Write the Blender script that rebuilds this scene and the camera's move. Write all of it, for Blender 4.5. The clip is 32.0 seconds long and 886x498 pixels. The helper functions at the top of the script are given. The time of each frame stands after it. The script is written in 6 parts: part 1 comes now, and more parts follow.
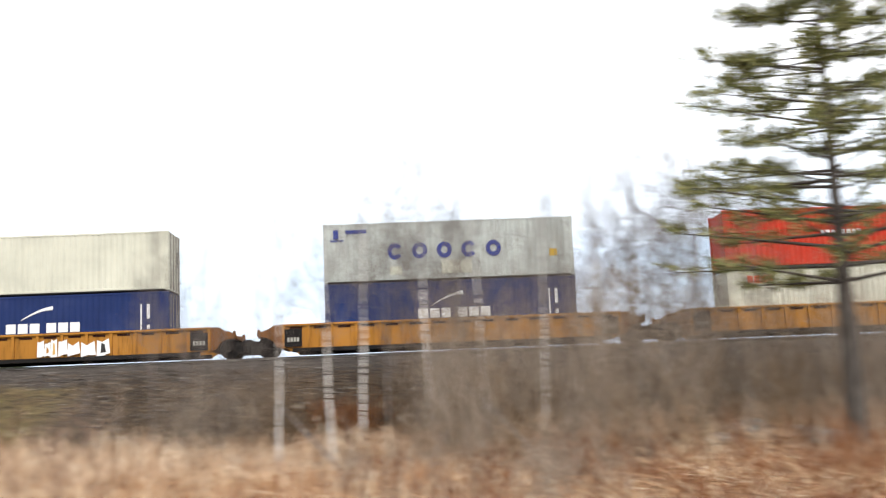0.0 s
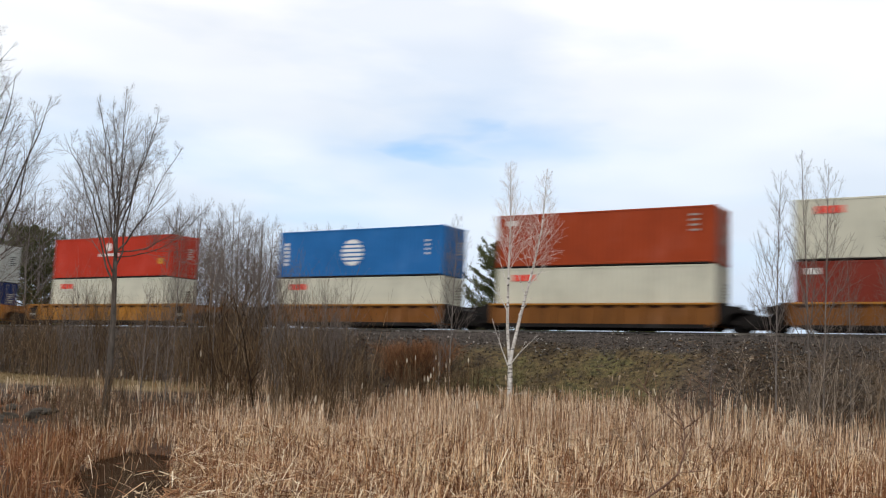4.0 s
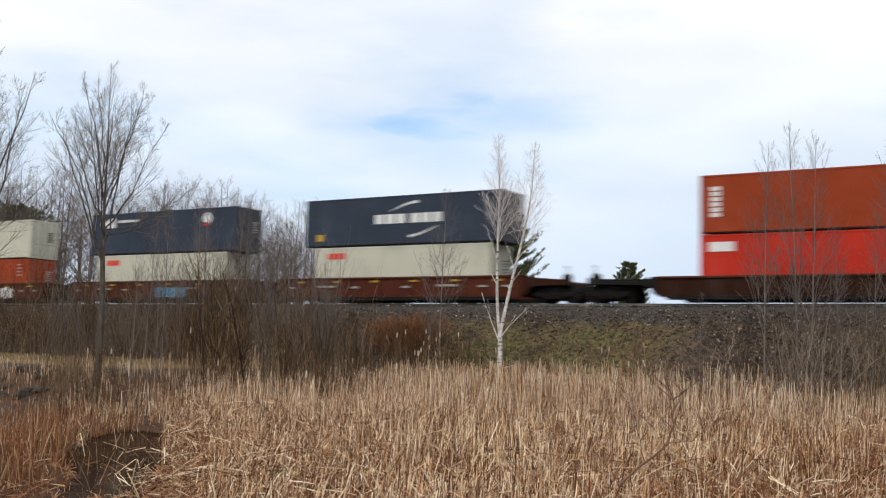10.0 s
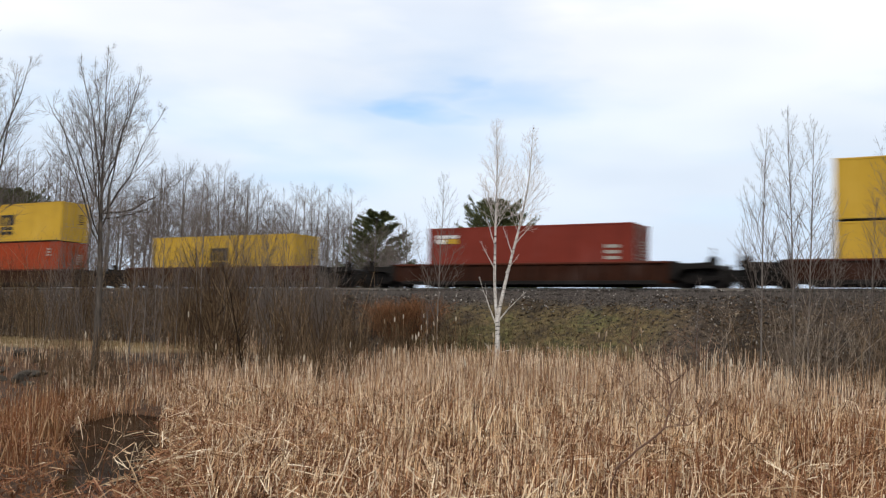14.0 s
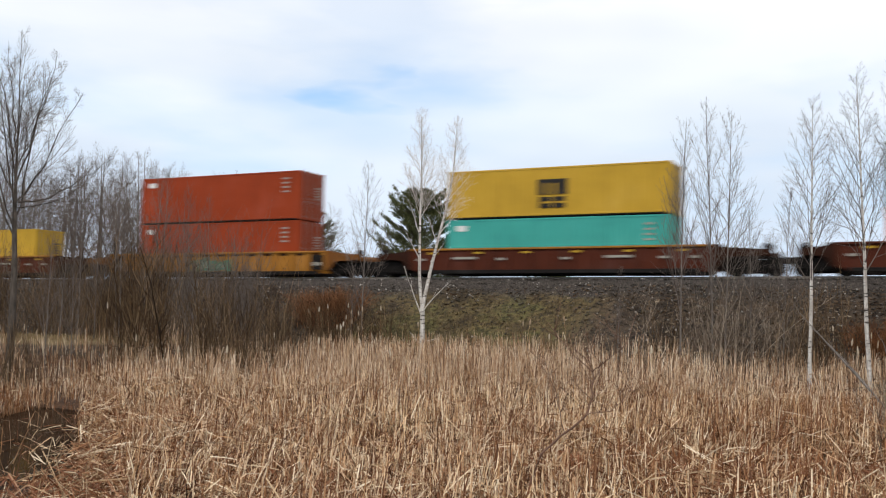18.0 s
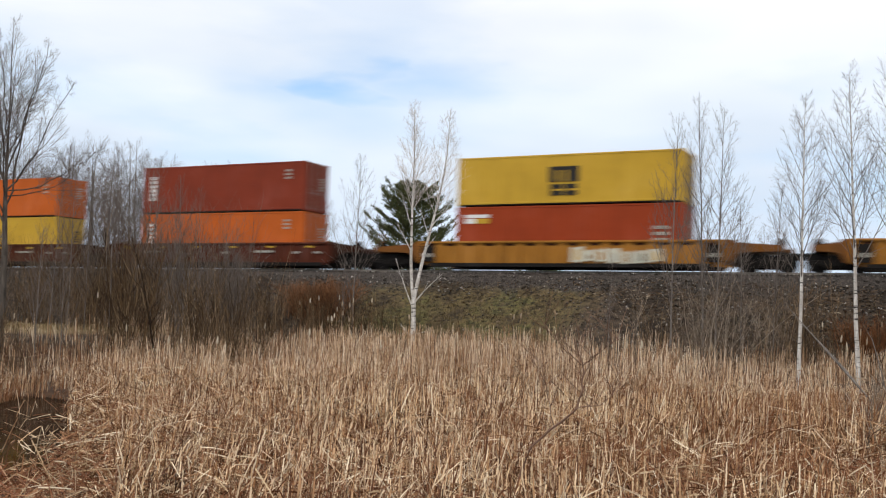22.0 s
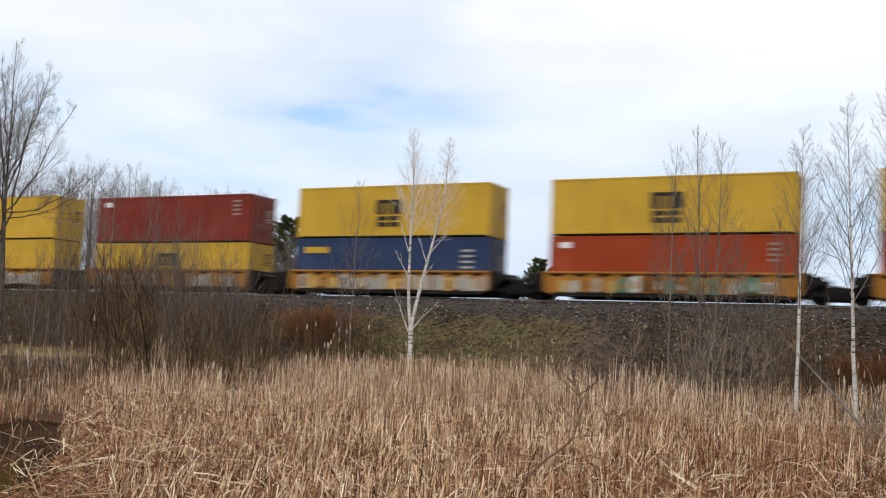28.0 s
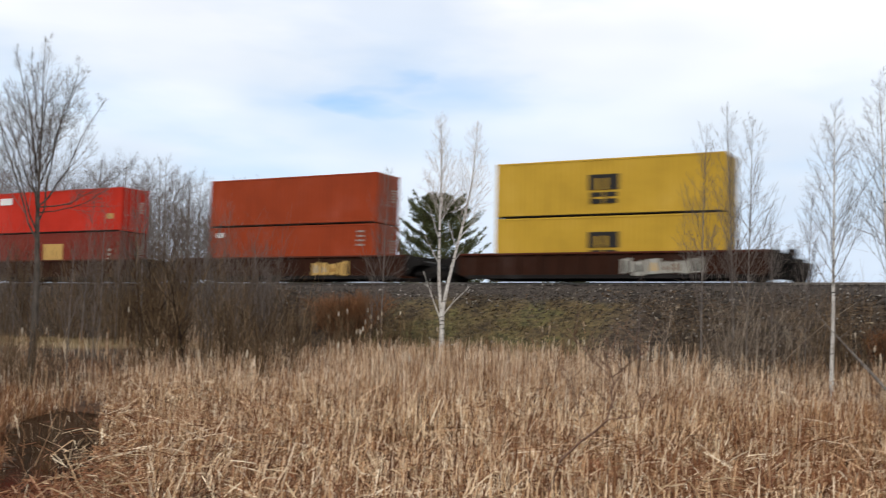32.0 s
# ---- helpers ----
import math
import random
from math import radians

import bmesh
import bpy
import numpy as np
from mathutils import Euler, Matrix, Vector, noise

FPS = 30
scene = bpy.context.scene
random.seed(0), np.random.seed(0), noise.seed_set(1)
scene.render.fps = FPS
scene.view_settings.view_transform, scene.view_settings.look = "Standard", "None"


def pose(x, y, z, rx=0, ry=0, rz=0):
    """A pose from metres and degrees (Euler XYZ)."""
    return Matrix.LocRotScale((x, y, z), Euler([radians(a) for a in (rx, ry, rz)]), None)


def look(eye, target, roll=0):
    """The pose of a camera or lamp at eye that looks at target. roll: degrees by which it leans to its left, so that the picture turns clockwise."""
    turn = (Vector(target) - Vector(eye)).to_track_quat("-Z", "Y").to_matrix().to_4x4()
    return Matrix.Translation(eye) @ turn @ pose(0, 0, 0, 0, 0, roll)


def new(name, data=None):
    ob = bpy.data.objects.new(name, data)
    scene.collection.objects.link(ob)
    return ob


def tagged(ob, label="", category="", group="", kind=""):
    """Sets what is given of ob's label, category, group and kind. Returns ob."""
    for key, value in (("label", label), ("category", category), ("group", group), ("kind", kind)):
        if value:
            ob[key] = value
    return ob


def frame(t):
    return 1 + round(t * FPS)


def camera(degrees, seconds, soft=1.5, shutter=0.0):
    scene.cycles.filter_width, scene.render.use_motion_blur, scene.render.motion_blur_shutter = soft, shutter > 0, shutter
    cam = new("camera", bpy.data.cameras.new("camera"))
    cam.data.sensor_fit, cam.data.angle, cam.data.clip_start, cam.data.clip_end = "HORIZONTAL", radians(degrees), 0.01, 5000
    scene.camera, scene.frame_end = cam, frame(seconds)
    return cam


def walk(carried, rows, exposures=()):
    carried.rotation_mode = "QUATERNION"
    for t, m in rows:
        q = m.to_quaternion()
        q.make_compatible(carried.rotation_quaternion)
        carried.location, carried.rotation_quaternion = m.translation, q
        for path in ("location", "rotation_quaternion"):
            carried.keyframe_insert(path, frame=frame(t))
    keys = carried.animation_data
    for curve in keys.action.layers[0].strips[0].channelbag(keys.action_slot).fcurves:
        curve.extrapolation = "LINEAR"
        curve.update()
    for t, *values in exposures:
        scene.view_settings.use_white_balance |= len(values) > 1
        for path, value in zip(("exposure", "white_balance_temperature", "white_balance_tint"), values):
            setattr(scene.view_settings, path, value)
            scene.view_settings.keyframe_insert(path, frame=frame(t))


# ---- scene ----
# ---------------------------------------------------------------- camera
EYE = (0.0, 0.0, 2.4)


def aim(yaw, pitch, roll):
    m = Matrix.Rotation(radians(yaw), 4, "Z") @ Matrix.Rotation(radians(pitch), 4, "X") @ Matrix.Rotation(radians(roll), 4, "Y")
    return Matrix.Translation(EYE) @ m @ Matrix.Rotation(radians(90), 4, "X")


# seconds, yaw, pitch, roll of a hand-held camera that pans once and then follows the birch
TURNS = [
    (0, -1.96, 8.43, 2.42), (0.2, 2.50, 8.67, 1.91), (0.4, 7.16, 8.20, 1.96), (0.6, 11.67, 8.04, 1.72), (0.8, 15.45, 7.72, 1.29),
    (1, 19.86, 7.35, 0.47), (1.2, 23.13, 8.45, -0.14), (1.5, 27.29, 8.33, -1.76), (1.8, 29.02, 6.74, -1.85),
    (2, 30.14, 6.60, -1.81), (2.5, 31.35, 6.51, -1.50), (4.5, 31.98, 6.93, -2.25), (5, 31.72, 6.64, -2.07),
    (5.5, 31.71, 6.25, -1.88), (6, 31.76, 6.08, -1.80), (6.5, 31.77, 5.59, -1.52), (7, 31.71, 5.44, -1.52),
    (7.5, 31.66, 5.59, -1.42), (8, 31.46, 5.66, -1.54), (8.5, 31.38, 5.62, -1.42), (9, 31.42, 5.61, -1.26),
    (9.5, 31.37, 5.47, -1.25), (10, 31.25, 5.45, -1.46), (10.5, 31.27, 4.98, -1.28), (11, 31.29, 5.42, -1.42),
    (11.5, 31.12, 5.90, -1.49), (12, 30.80, 5.89, -1.67), (12.5, 30.97, 5.57, -1.60), (13, 31.06, 5.50, -1.56),
    (13.5, 30.97, 5.05, -1.54), (14, 31.10, 4.59, -1.52), (14.5, 30.53, 3.78, -1.40), (15, 28.95, 3.65, -1.38),
    (15.5, 27.53, 3.60, -0.87), (17.5, 27.03, 3.82, -0.96), (18, 26.91, 4.10, -1.11), (18.5, 26.86, 3.89, -1.20),
    (19, 26.82, 3.71, -1.30), (19.5, 26.82, 4.02, -1.38), (20, 26.34, 4.03, -1.61), (20.5, 26.31, 3.82, -1.54),
    (21, 26.18, 4.00, -1.89), (21.5, 26.38, 3.86, -1.89), (22, 26.44, 3.71, -1.66), (22.5, 26.38, 3.95, -1.65),
    (23, 26.37, 4.65, -1.96), (23.5, 26.44, 5.08, -2.21), (24, 26.36, 4.94, -2.10), (24.5, 26.51, 4.79, -2.07),
    (25, 26.47, 4.97, -2.24), (25.5, 26.48, 4.98, -2.58), (27.5, 26.38, 5.44, -2.72), (28, 26.38, 5.24, -2.39),
    (28.5, 26.37, 5.31, -2.15), (29, 26.44, 5.17, -2.34), (29.5, 26.00, 4.93, -2.16), (30, 26.14, 4.75, -2.11),
    (30.5, 25.99, 4.84, -2.38), (31, 26.00, 4.71, -2.25), (31.5, 26.47, 4.62, -1.97), (32, 28.00, 4.36, -1.31),
]
cam = camera(46.4, 32.0, soft=1.2, shutter=0.75)
walk(cam, [(t, aim(y, p, r)) for t, y, p, r in TURNS], exposures=[(0, 0.95), (0.6, 0.85), (1.0, 0.5), (1.5, 0.17), (2.0, -0.02), (5.0, 0.0), (32, 0.0)])

# ---------------------------------------------------------------- light
world = bpy.data.worlds.new("overcast_sky")
scene.world = world
world.use_nodes = True


def build_sky():
    nt = world.node_tree
    N, L = nt.nodes, nt.links
    N.clear()
    out, back = N.new("ShaderNodeOutputWorld"), N.new("ShaderNodeBackground")
    sky = N.new("ShaderNodeTexSky")
    sky.sky_type, sky.sun_disc = "NISHITA", False
    sky.sun_elevation, sky.sun_rotation = radians(46), radians(170)
    sky.air_density, sky.dust_density = 1.0, 1.5
    blue = N.new("ShaderNodeMixRGB")
    blue.blend_type, blue.inputs[0].default_value = "MULTIPLY", 1.0
    blue.inputs[2].default_value = (0.095, 0.150, 0.185, 1)
    L.new(sky.outputs[0], blue.inputs[1])
    tc, mp = N.new("ShaderNodeTexCoord"), N.new("ShaderNodeMapping")
    mp.inputs["Scale"].default_value = (1.0, 1.0, 3.6)
    mp.inputs["Location"].default_value = (0.35, 0.1, 0.42)
    L.new(tc.outputs["Generated"], mp.inputs[0])
    big, fine = N.new("ShaderNodeTexNoise"), N.new("ShaderNodeTexNoise")
    big.inputs["Scale"].default_value, big.inputs["Detail"].default_value, big.inputs["Roughness"].default_value = 3.0, 5.0, 0.5
    fine.inputs["Scale"].default_value, fine.inputs["Detail"].default_value = 3.4, 2.6
    L.new(mp.outputs[0], big.inputs["Vector"])
    L.new(mp.outputs[0], fine.inputs["Vector"])
    cover = N.new("ShaderNodeMapRange")
    cover.inputs[1].default_value, cover.inputs[2].default_value = 0.30, 0.47
    cover.inputs[3].default_value, cover.inputs[4].default_value = 0.78, 1.0
    L.new(big.outputs[0], cover.inputs[0])
    # thin places in the cloud through which blue shows: direction, size, strength
    squash = N.new("ShaderNodeVectorMath")
    squash.operation = "MULTIPLY"
    squash.inputs[1].default_value = (1, 1, 3.4)
    L.new(tc.outputs["Generated"], squash.inputs[0])
    drift, away, bent = N.new("ShaderNodeTexNoise"), N.new("ShaderNodeVectorMath"), N.new("ShaderNodeVectorMath")
    drift.inputs["Scale"].default_value, drift.inputs["Detail"].default_value = 9.0, 3.0
    L.new(squash.outputs[0], drift.inputs["Vector"])
    away.operation, bent.operation = "MULTIPLY_ADD", "ADD"
    away.inputs[1].default_value, away.inputs[2].default_value = (0.22, 0.22, 0.22), (-0.11, -0.11, -0.11)
    L.new(drift.outputs["Color"], away.inputs[0])
    L.new(squash.outputs[0], bent.inputs[0])
    L.new(away.outputs[0], bent.inputs[1])
    near = None
    for way, size, strength in (((-0.51, 0.834, 0.205), 0.26, 0.26), ((-0.500, 0.838, 0.217), 0.105, 0.60), ((-0.43, 0.875, 0.222), 0.14, 0.32), ((-0.60, 0.785, 0.150), 0.15, 0.50)):
        gap, soft = N.new("ShaderNodeVectorMath"), N.new("ShaderNodeMapRange")
        gap.operation, soft.interpolation_type = "DISTANCE", "SMOOTHSTEP"
        gap.inputs[1].default_value = (way[0], way[1], way[2] * 3.4)
        soft.inputs[1].default_value, soft.inputs[2].default_value = 0.0, size
        soft.inputs[3].default_value, soft.inputs[4].default_value = strength, 0.0
        L.new(bent.outputs[0], gap.inputs[0])
        L.new(gap.outputs["Value"], soft.inputs[0])
        if near is None:
            near = soft
        else:
            most = N.new("ShaderNodeMath")
            most.operation = "MAXIMUM"
            L.new(near.outputs[0], most.inputs[0])
            L.new(soft.outputs[0], most.inputs[1])
            near = most
    thin = N.new("ShaderNodeMath")
    swirl = N.new("ShaderNodeMath")
    swirl.operation = "MULTIPLY"
    fine_range = N.new("ShaderNodeMapRange")
    fine_range.inputs[1].default_value, fine_range.inputs[2].default_value = 0.66, 0.40
    L.new(fine.outputs[0], fine_range.inputs[0])
    L.new(near.outputs[0], swirl.inputs[0])
    L.new(fine_range.outputs[0], swirl.inputs[1])
    thin.operation, thin.use_clamp = "SUBTRACT", True
    L.new(cover.outputs[0], thin.inputs[0])
    L.new(swirl.outputs[0], thin.inputs[1])
    grey = N.new("ShaderNodeValToRGB")
    grey.color_ramp.elements[0].position, grey.color_ramp.elements[1].position = 0.33, 0.58
    grey.color_ramp.elements[0].color, grey.color_ramp.elements[1].color = (0.92, 0.945, 1.0, 1), (1.06, 1.06, 1.08, 1)
    L.new(fine.outputs[0], grey.inputs[0])
    # cloud is thinner and bluer low down, white above
    up, tone, shade = N.new("ShaderNodeSeparateXYZ"), N.new("ShaderNodeValToRGB"), N.new("ShaderNodeMixRGB")
    L.new(tc.outputs["Generated"], up.inputs[0])
    L.new(up.outputs["Z"], tone.inputs[0])
    tones = tone.color_ramp.elements
    tones.new(0.5)
    for e, (at, c) in zip(tones, ((0.05, (0.68, 0.79, 0.92, 1)), (0.19, (0.84, 0.915, 0.985, 1)), (0.33, (1.02, 1.02, 1.01, 1)))):
        e.position, e.color = at, c
    shade.blend_type, shade.inputs[0].default_value = "MULTIPLY", 1.0
    L.new(grey.outputs[0], shade.inputs[1])
    L.new(tone.outputs[0], shade.inputs[2])
    mix = N.new("ShaderNodeMixRGB")
    L.new(thin.outputs[0], mix.inputs[0])
    L.new(blue.outputs[0], mix.inputs[1])
    L.new(shade.outputs[0], mix.inputs[2])
    L.new(mix.outputs[0], back.inputs[0])
    back.inputs[1].default_value = 1.0
    L.new(back.outputs[0], out.inputs[0])


build_sky()
sun = new("sun", bpy.data.lights.new("sun", "SUN"))
sun.data.energy, sun.data.angle, sun.data.color = 1.5, radians(6), (1.0, 0.95, 0.87)
sun.matrix_world = look((8, -45, 48), (0, 0, 0))
scene.view_settings.exposure = 0.0

# ---------------------------------------------------------------- materials


def material(name, rough=0.8, metal=0.0):
    m = bpy.data.materials.new(name)
    m.use_nodes = True
    b = m.node_tree.nodes["Principled BSDF"]
    b.inputs["Roughness"].default_value, b.inputs["Metallic"].default_value = rough, metal
    b.inputs["Specular IOR Level"].default_value = 0.3
    return m, m.node_tree.nodes, m.node_tree.links, b


def noise_node(N, L, scale, detail=5.0, rough=0.55, squash=(1, 1, 1), coords="Object"):
    tc, mp, nz = N.new("ShaderNodeTexCoord"), N.new("ShaderNodeMapping"), N.new("ShaderNodeTexNoise")
    mp.inputs["Scale"].default_value = squash
    L.new(tc.outputs[coords], mp.inputs[0])
    L.new(mp.outputs[0], nz.inputs["Vector"])
    nz.inputs["Scale"].default_value, nz.inputs["Detail"].default_value, nz.inputs["Roughness"].default_value = scale, detail, rough
    return nz.outputs[0]


def ramp(N, L, fac, stops):
    r = N.new("ShaderNodeValToRGB")
    e = r.color_ramp.elements
    while len(e) < len(stops):
        e.new(0.5)
    for k, (p, c) in enumerate(stops):
        e[k].position, e[k].color = p, (*c, 1)
    L.new(fac, r.inputs[0])
    return r.outputs[0]


def mixed(N, L, fac, a, b, mode="MIX"):
    m = N.new("ShaderNodeMixRGB")
    m.blend_type = mode
    for k, v in ((0, fac), (1, a), (2, b)):
        if isinstance(v, (int, float)):
            m.inputs[k].default_value = v
        elif isinstance(v, tuple):
            m.inputs[k].default_value = (*v, 1)
        else:
            L.new(v, m.inputs[k])
    return m.outputs[0]


def bump(N, L, b, height, strength, distance):
    n = N.new("ShaderNodeBump")
    n.inputs["Strength"].default_value, n.inputs["Distance"].default_value = strength, distance
    L.new(height, n.inputs["Height"])
    L.new(n.outputs[0], b.inputs["Normal"])


def paint(name, c, wear=0.35, rough=0.58, gloss=0.13):
    """Weathered steel paint: faded patches, grime running down, rust in spots."""
    m, N, L, b = material(name, rough)
    b.inputs["Specular IOR Level"].default_value = gloss
    fade = noise_node(N, L, 0.5, 4)
    streak = noise_node(N, L, 3.0, 6, 0.65, (1.0, 1.0, 0.12))
    speck = noise_node(N, L, 5.0, 8, 0.7)
    dark, pale = tuple(v * 0.84 for v in c), tuple(min(1, v * 1.06 + 0.015) for v in c)
    col = ramp(N, L, fade, [(0.3, dark), (0.52, c), (0.75, pale)])
    col = mixed(N, L, ramp(N, L, streak, [(0.50, (0, 0, 0)), (0.75, (wear, wear, wear))]), col, tuple(0.35 * v + 0.005 for v in c))
    col = mixed(N, L, ramp(N, L, speck, [(0.66, (0, 0, 0)), (0.72, (wear, wear, wear))]), col, (0.16, 0.06, 0.025))
    L.new(col, b.inputs["Base Color"])
    bump(N, L, b, fade, 0.15, 0.02)
    return m


def island(name, stops, rough=0.9, grain=0.0, speck=6.0):
    """Colour chosen piece by piece, with mottling."""
    m, N, L, b = material(name, rough)
    g = N.new("ShaderNodeNewGeometry")
    col = ramp(N, L, g.outputs["Random Per Island"], stops)
    if grain:
        n = noise_node(N, L, speck, 5)
        col = mixed(N, L, grain, col, ramp(N, L, n, [(0.3, (0.25, 0.25, 0.25)), (0.7, (1.0, 1.0, 1.0))]), "MULTIPLY")
    L.new(col, b.inputs["Base Color"])
    return m


def bark(name, lo, hi, marks=None):
    m, N, L, b = material(name, 0.9)
    n = noise_node(N, L, 9.0, 6, 0.6, (1, 1, 0.25))
    col = ramp(N, L, n, [(0.32, lo), (0.68, hi)])
    if marks:
        w = noise_node(N, L, 5.0, 4, 0.6, (0.6, 0.6, 3.0))
        col = mixed(N, L, ramp(N, L, w, [(0.55, (0, 0, 0)), (0.63, (1, 1, 1))]), col, marks)
    L.new(col, b.inputs["Base Color"])
    bump(N, L, b, n, 0.6, 0.02)
    return m


M = {
    "cream": paint("cream_paint", (0.541, 0.525, 0.426), 0.22),
    "grey": paint("light_grey_paint", (0.426, 0.443, 0.41), 0.5),
    "navy": paint("navy_paint", (0.0131, 0.0262, 0.0984), 0.25),
    "ink": paint("ink_blue_paint", (0.010, 0.026, 0.056), 0.2),
    "blue": paint("bright_blue_paint", (0.018, 0.13, 0.36), 0.2),
    "red": paint("bright_red_paint", (0.50, 0.028, 0.0125), 0.25),
    "scarlet": paint("faded_red_paint", (0.42, 0.034, 0.015), 0.25),
    "rust": paint("rust_red_paint", (0.30, 0.045, 0.012), 0.35),
    "olive": paint("olive_brown_patch", (0.12, 0.08, 0.035), 0.3),
    "denim": paint("denim_blue_paint", (0.027, 0.046, 0.105), 0.35),
    "brick": paint("brick_red_paint", (0.215, 0.036, 0.016), 0.3),
    "maroon": paint("maroon_paint", (0.185, 0.029, 0.0175), 0.3),
    "orange": paint("orange_paint", (0.492, 0.107, 0.0164), 0.3),
    "salmon": paint("salmon_paint", (0.558, 0.148, 0.0451), 0.25),
    "yellow": paint("container_yellow_paint", (0.53, 0.325, 0.036), 0.22),
    "teal": paint("teal_paint", (0.0574, 0.377, 0.328), 0.25),
    "slate": paint("slate_blue_paint", (0.0369, 0.0476, 0.0697), 0.25),
    "white": paint("white_marking", (0.72, 0.72, 0.70), 0.12),
    "black": paint("black_marking", (0.025, 0.023, 0.022), 0.1),
    "tan": paint("tan_marking", (0.52, 0.32, 0.10), 0.2),
    "logo_blue": paint("blue_marking", (0.02, 0.04, 0.22), 0.1),
    "logo_red": paint("red_marking", (0.75, 0.055, 0.035), 0.1),
    "sky_blue": paint("sky_blue_graffiti", (0.10, 0.42, 0.68), 0.2),
    "pale": paint("pale_graffiti", (0.36, 0.345, 0.30), 0.4),
    "mint": paint("green_graffiti", (0.07, 0.19, 0.13), 0.3),
    "ochre": paint("ochre_car_paint", (0.36, 0.155, 0.024), 1.0, 0.6),
    "brown": paint("brown_car_paint", (0.085, 0.021, 0.010), 0.9, 0.65, 0.12),
    "dusk": paint("dark_car_paint", (0.036, 0.013, 0.007), 0.8, 0.75, 0.08),
    # worn ochre darkened in the paint, for sides shaded by the top chord
    "shaded_ochre": paint("shaded_ochre_car_paint", (0.185, 0.072, 0.017), 1.0, 0.65),
    "iron": paint("dark_iron", (0.014, 0.012, 0.011), 0.5, 0.7, 0.1),
    "steel": paint("worn_steel", (0.25, 0.22, 0.19), 0.3, 0.35),
}
M["birch"] = bark("birch_bark", (0.38, 0.34, 0.30), (0.74, 0.71, 0.67), (0.06, 0.05, 0.045))
M["bark"] = bark("grey_bark", (0.034, 0.027, 0.022), (0.12, 0.10, 0.083))
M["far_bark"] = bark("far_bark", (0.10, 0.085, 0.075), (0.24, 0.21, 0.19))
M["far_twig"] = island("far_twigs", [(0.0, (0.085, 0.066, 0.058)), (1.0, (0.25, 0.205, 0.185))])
M["leaves"] = island("dead_leaves", [(0.0, (0.03, 0.018, 0.011)), (0.5, (0.095, 0.06, 0.036)), (0.85, (0.14, 0.095, 0.06)), (1.0, (0.30, 0.24, 0.17))])
M["twig"] = island("grey_twigs", [(0.0, (0.09, 0.07, 0.06)), (1.0, (0.19, 0.16, 0.14))])
M["pale_twig"] = island("pale_birch_twigs", [(0.0, (0.46, 0.39, 0.35)), (1.0, (0.80, 0.74, 0.70))])
M["brush"] = island("brown_brush", [(0.0, (0.018, 0.010, 0.005)), (0.6, (0.062, 0.034, 0.0145)), (0.88, (0.14, 0.085, 0.040)), (1.0, (0.35, 0.245, 0.14))])
M["pale_brush"] = island("pale_grey_brush", [(0.0, (0.045, 0.025, 0.011)), (0.5, (0.113, 0.068, 0.034)), (1.0, (0.30, 0.205, 0.12))])
M["grey_brush"] = island("grey_brush", [(0.0, (0.085, 0.06, 0.042)), (0.5, (0.22, 0.165, 0.12)), (1.0, (0.46, 0.38, 0.30))])
M["bush_red"] = island("russet_bush", [(0.0, (0.06, 0.024, 0.010)), (0.6, (0.20, 0.085, 0.034)), (1.0, (0.34, 0.165, 0.075))])
M["red_twig"] = island("reddish_twigs", [(0.0, (0.09, 0.048, 0.033)), (1.0, (0.24, 0.145, 0.10))])
M["russet"] = island("russet_brush", [(0.0, (0.09, 0.033, 0.014)), (1.0, (0.28, 0.115, 0.042))])
M["needle"] = island("conifer_needles", [(0.0, (0.035, 0.045, 0.017)), (0.55, (0.085, 0.10, 0.036)), (1.0, (0.17, 0.175, 0.065))])
M["pine"] = island("pine_needles", [(0.0, (0.085, 0.09, 0.034)), (0.6, (0.19, 0.19, 0.065)), (1.0, (0.32, 0.29, 0.12))])
M["cane"] = island("pale_canes", [(0.0, (0.30, 0.185, 0.095)), (0.6, (0.56, 0.41, 0.25)), (1.0, (0.84, 0.72, 0.54))], 0.7)
M["dark_rock"] = bark("dark_field_stone", (0.014, 0.011, 0.008), (0.07, 0.056, 0.042))
M["rock"] = bark("field_stone", (0.05, 0.047, 0.044), (0.24, 0.23, 0.21))


def reed_material(name, stops, russet, lo, hi):
    """Dry leaves: each leaf its own straw tone, browner in patches."""
    m, N, L, b = material(name, 0.75)
    g = N.new("ShaderNodeNewGeometry")
    col = ramp(N, L, g.outputs["Random Per Island"], stops)
    patch = noise_node(N, L, 0.45, 6, 0.72)
    col = mixed(N, L, ramp(N, L, patch, [(0.42, (lo, lo, lo)), (0.62, (hi, hi, hi))]), col, russet)
    L.new(col, b.inputs["Base Color"])
    return m


M["reed"] = reed_material("dry_cattail_leaves", [(0.0, (0.020, 0.008, 0.004)), (0.32, (0.14, 0.06, 0.025)), (0.46, (0.42, 0.24, 0.115)), (0.68, (0.74, 0.52, 0.31)), (1.0, (0.95, 0.82, 0.61))], (0.25, 0.095, 0.037), 0.03, 0.5)
M["pale_reed"] = reed_material("weathered_cattail_leaves", [(0.0, (0.030, 0.014, 0.007)), (0.25, (0.22, 0.115, 0.06)), (0.45, (0.50, 0.325, 0.19)), (0.7, (0.74, 0.545, 0.36)), (1.0, (0.93, 0.80, 0.63))], (0.32, 0.15, 0.07), 0.0, 0.42)
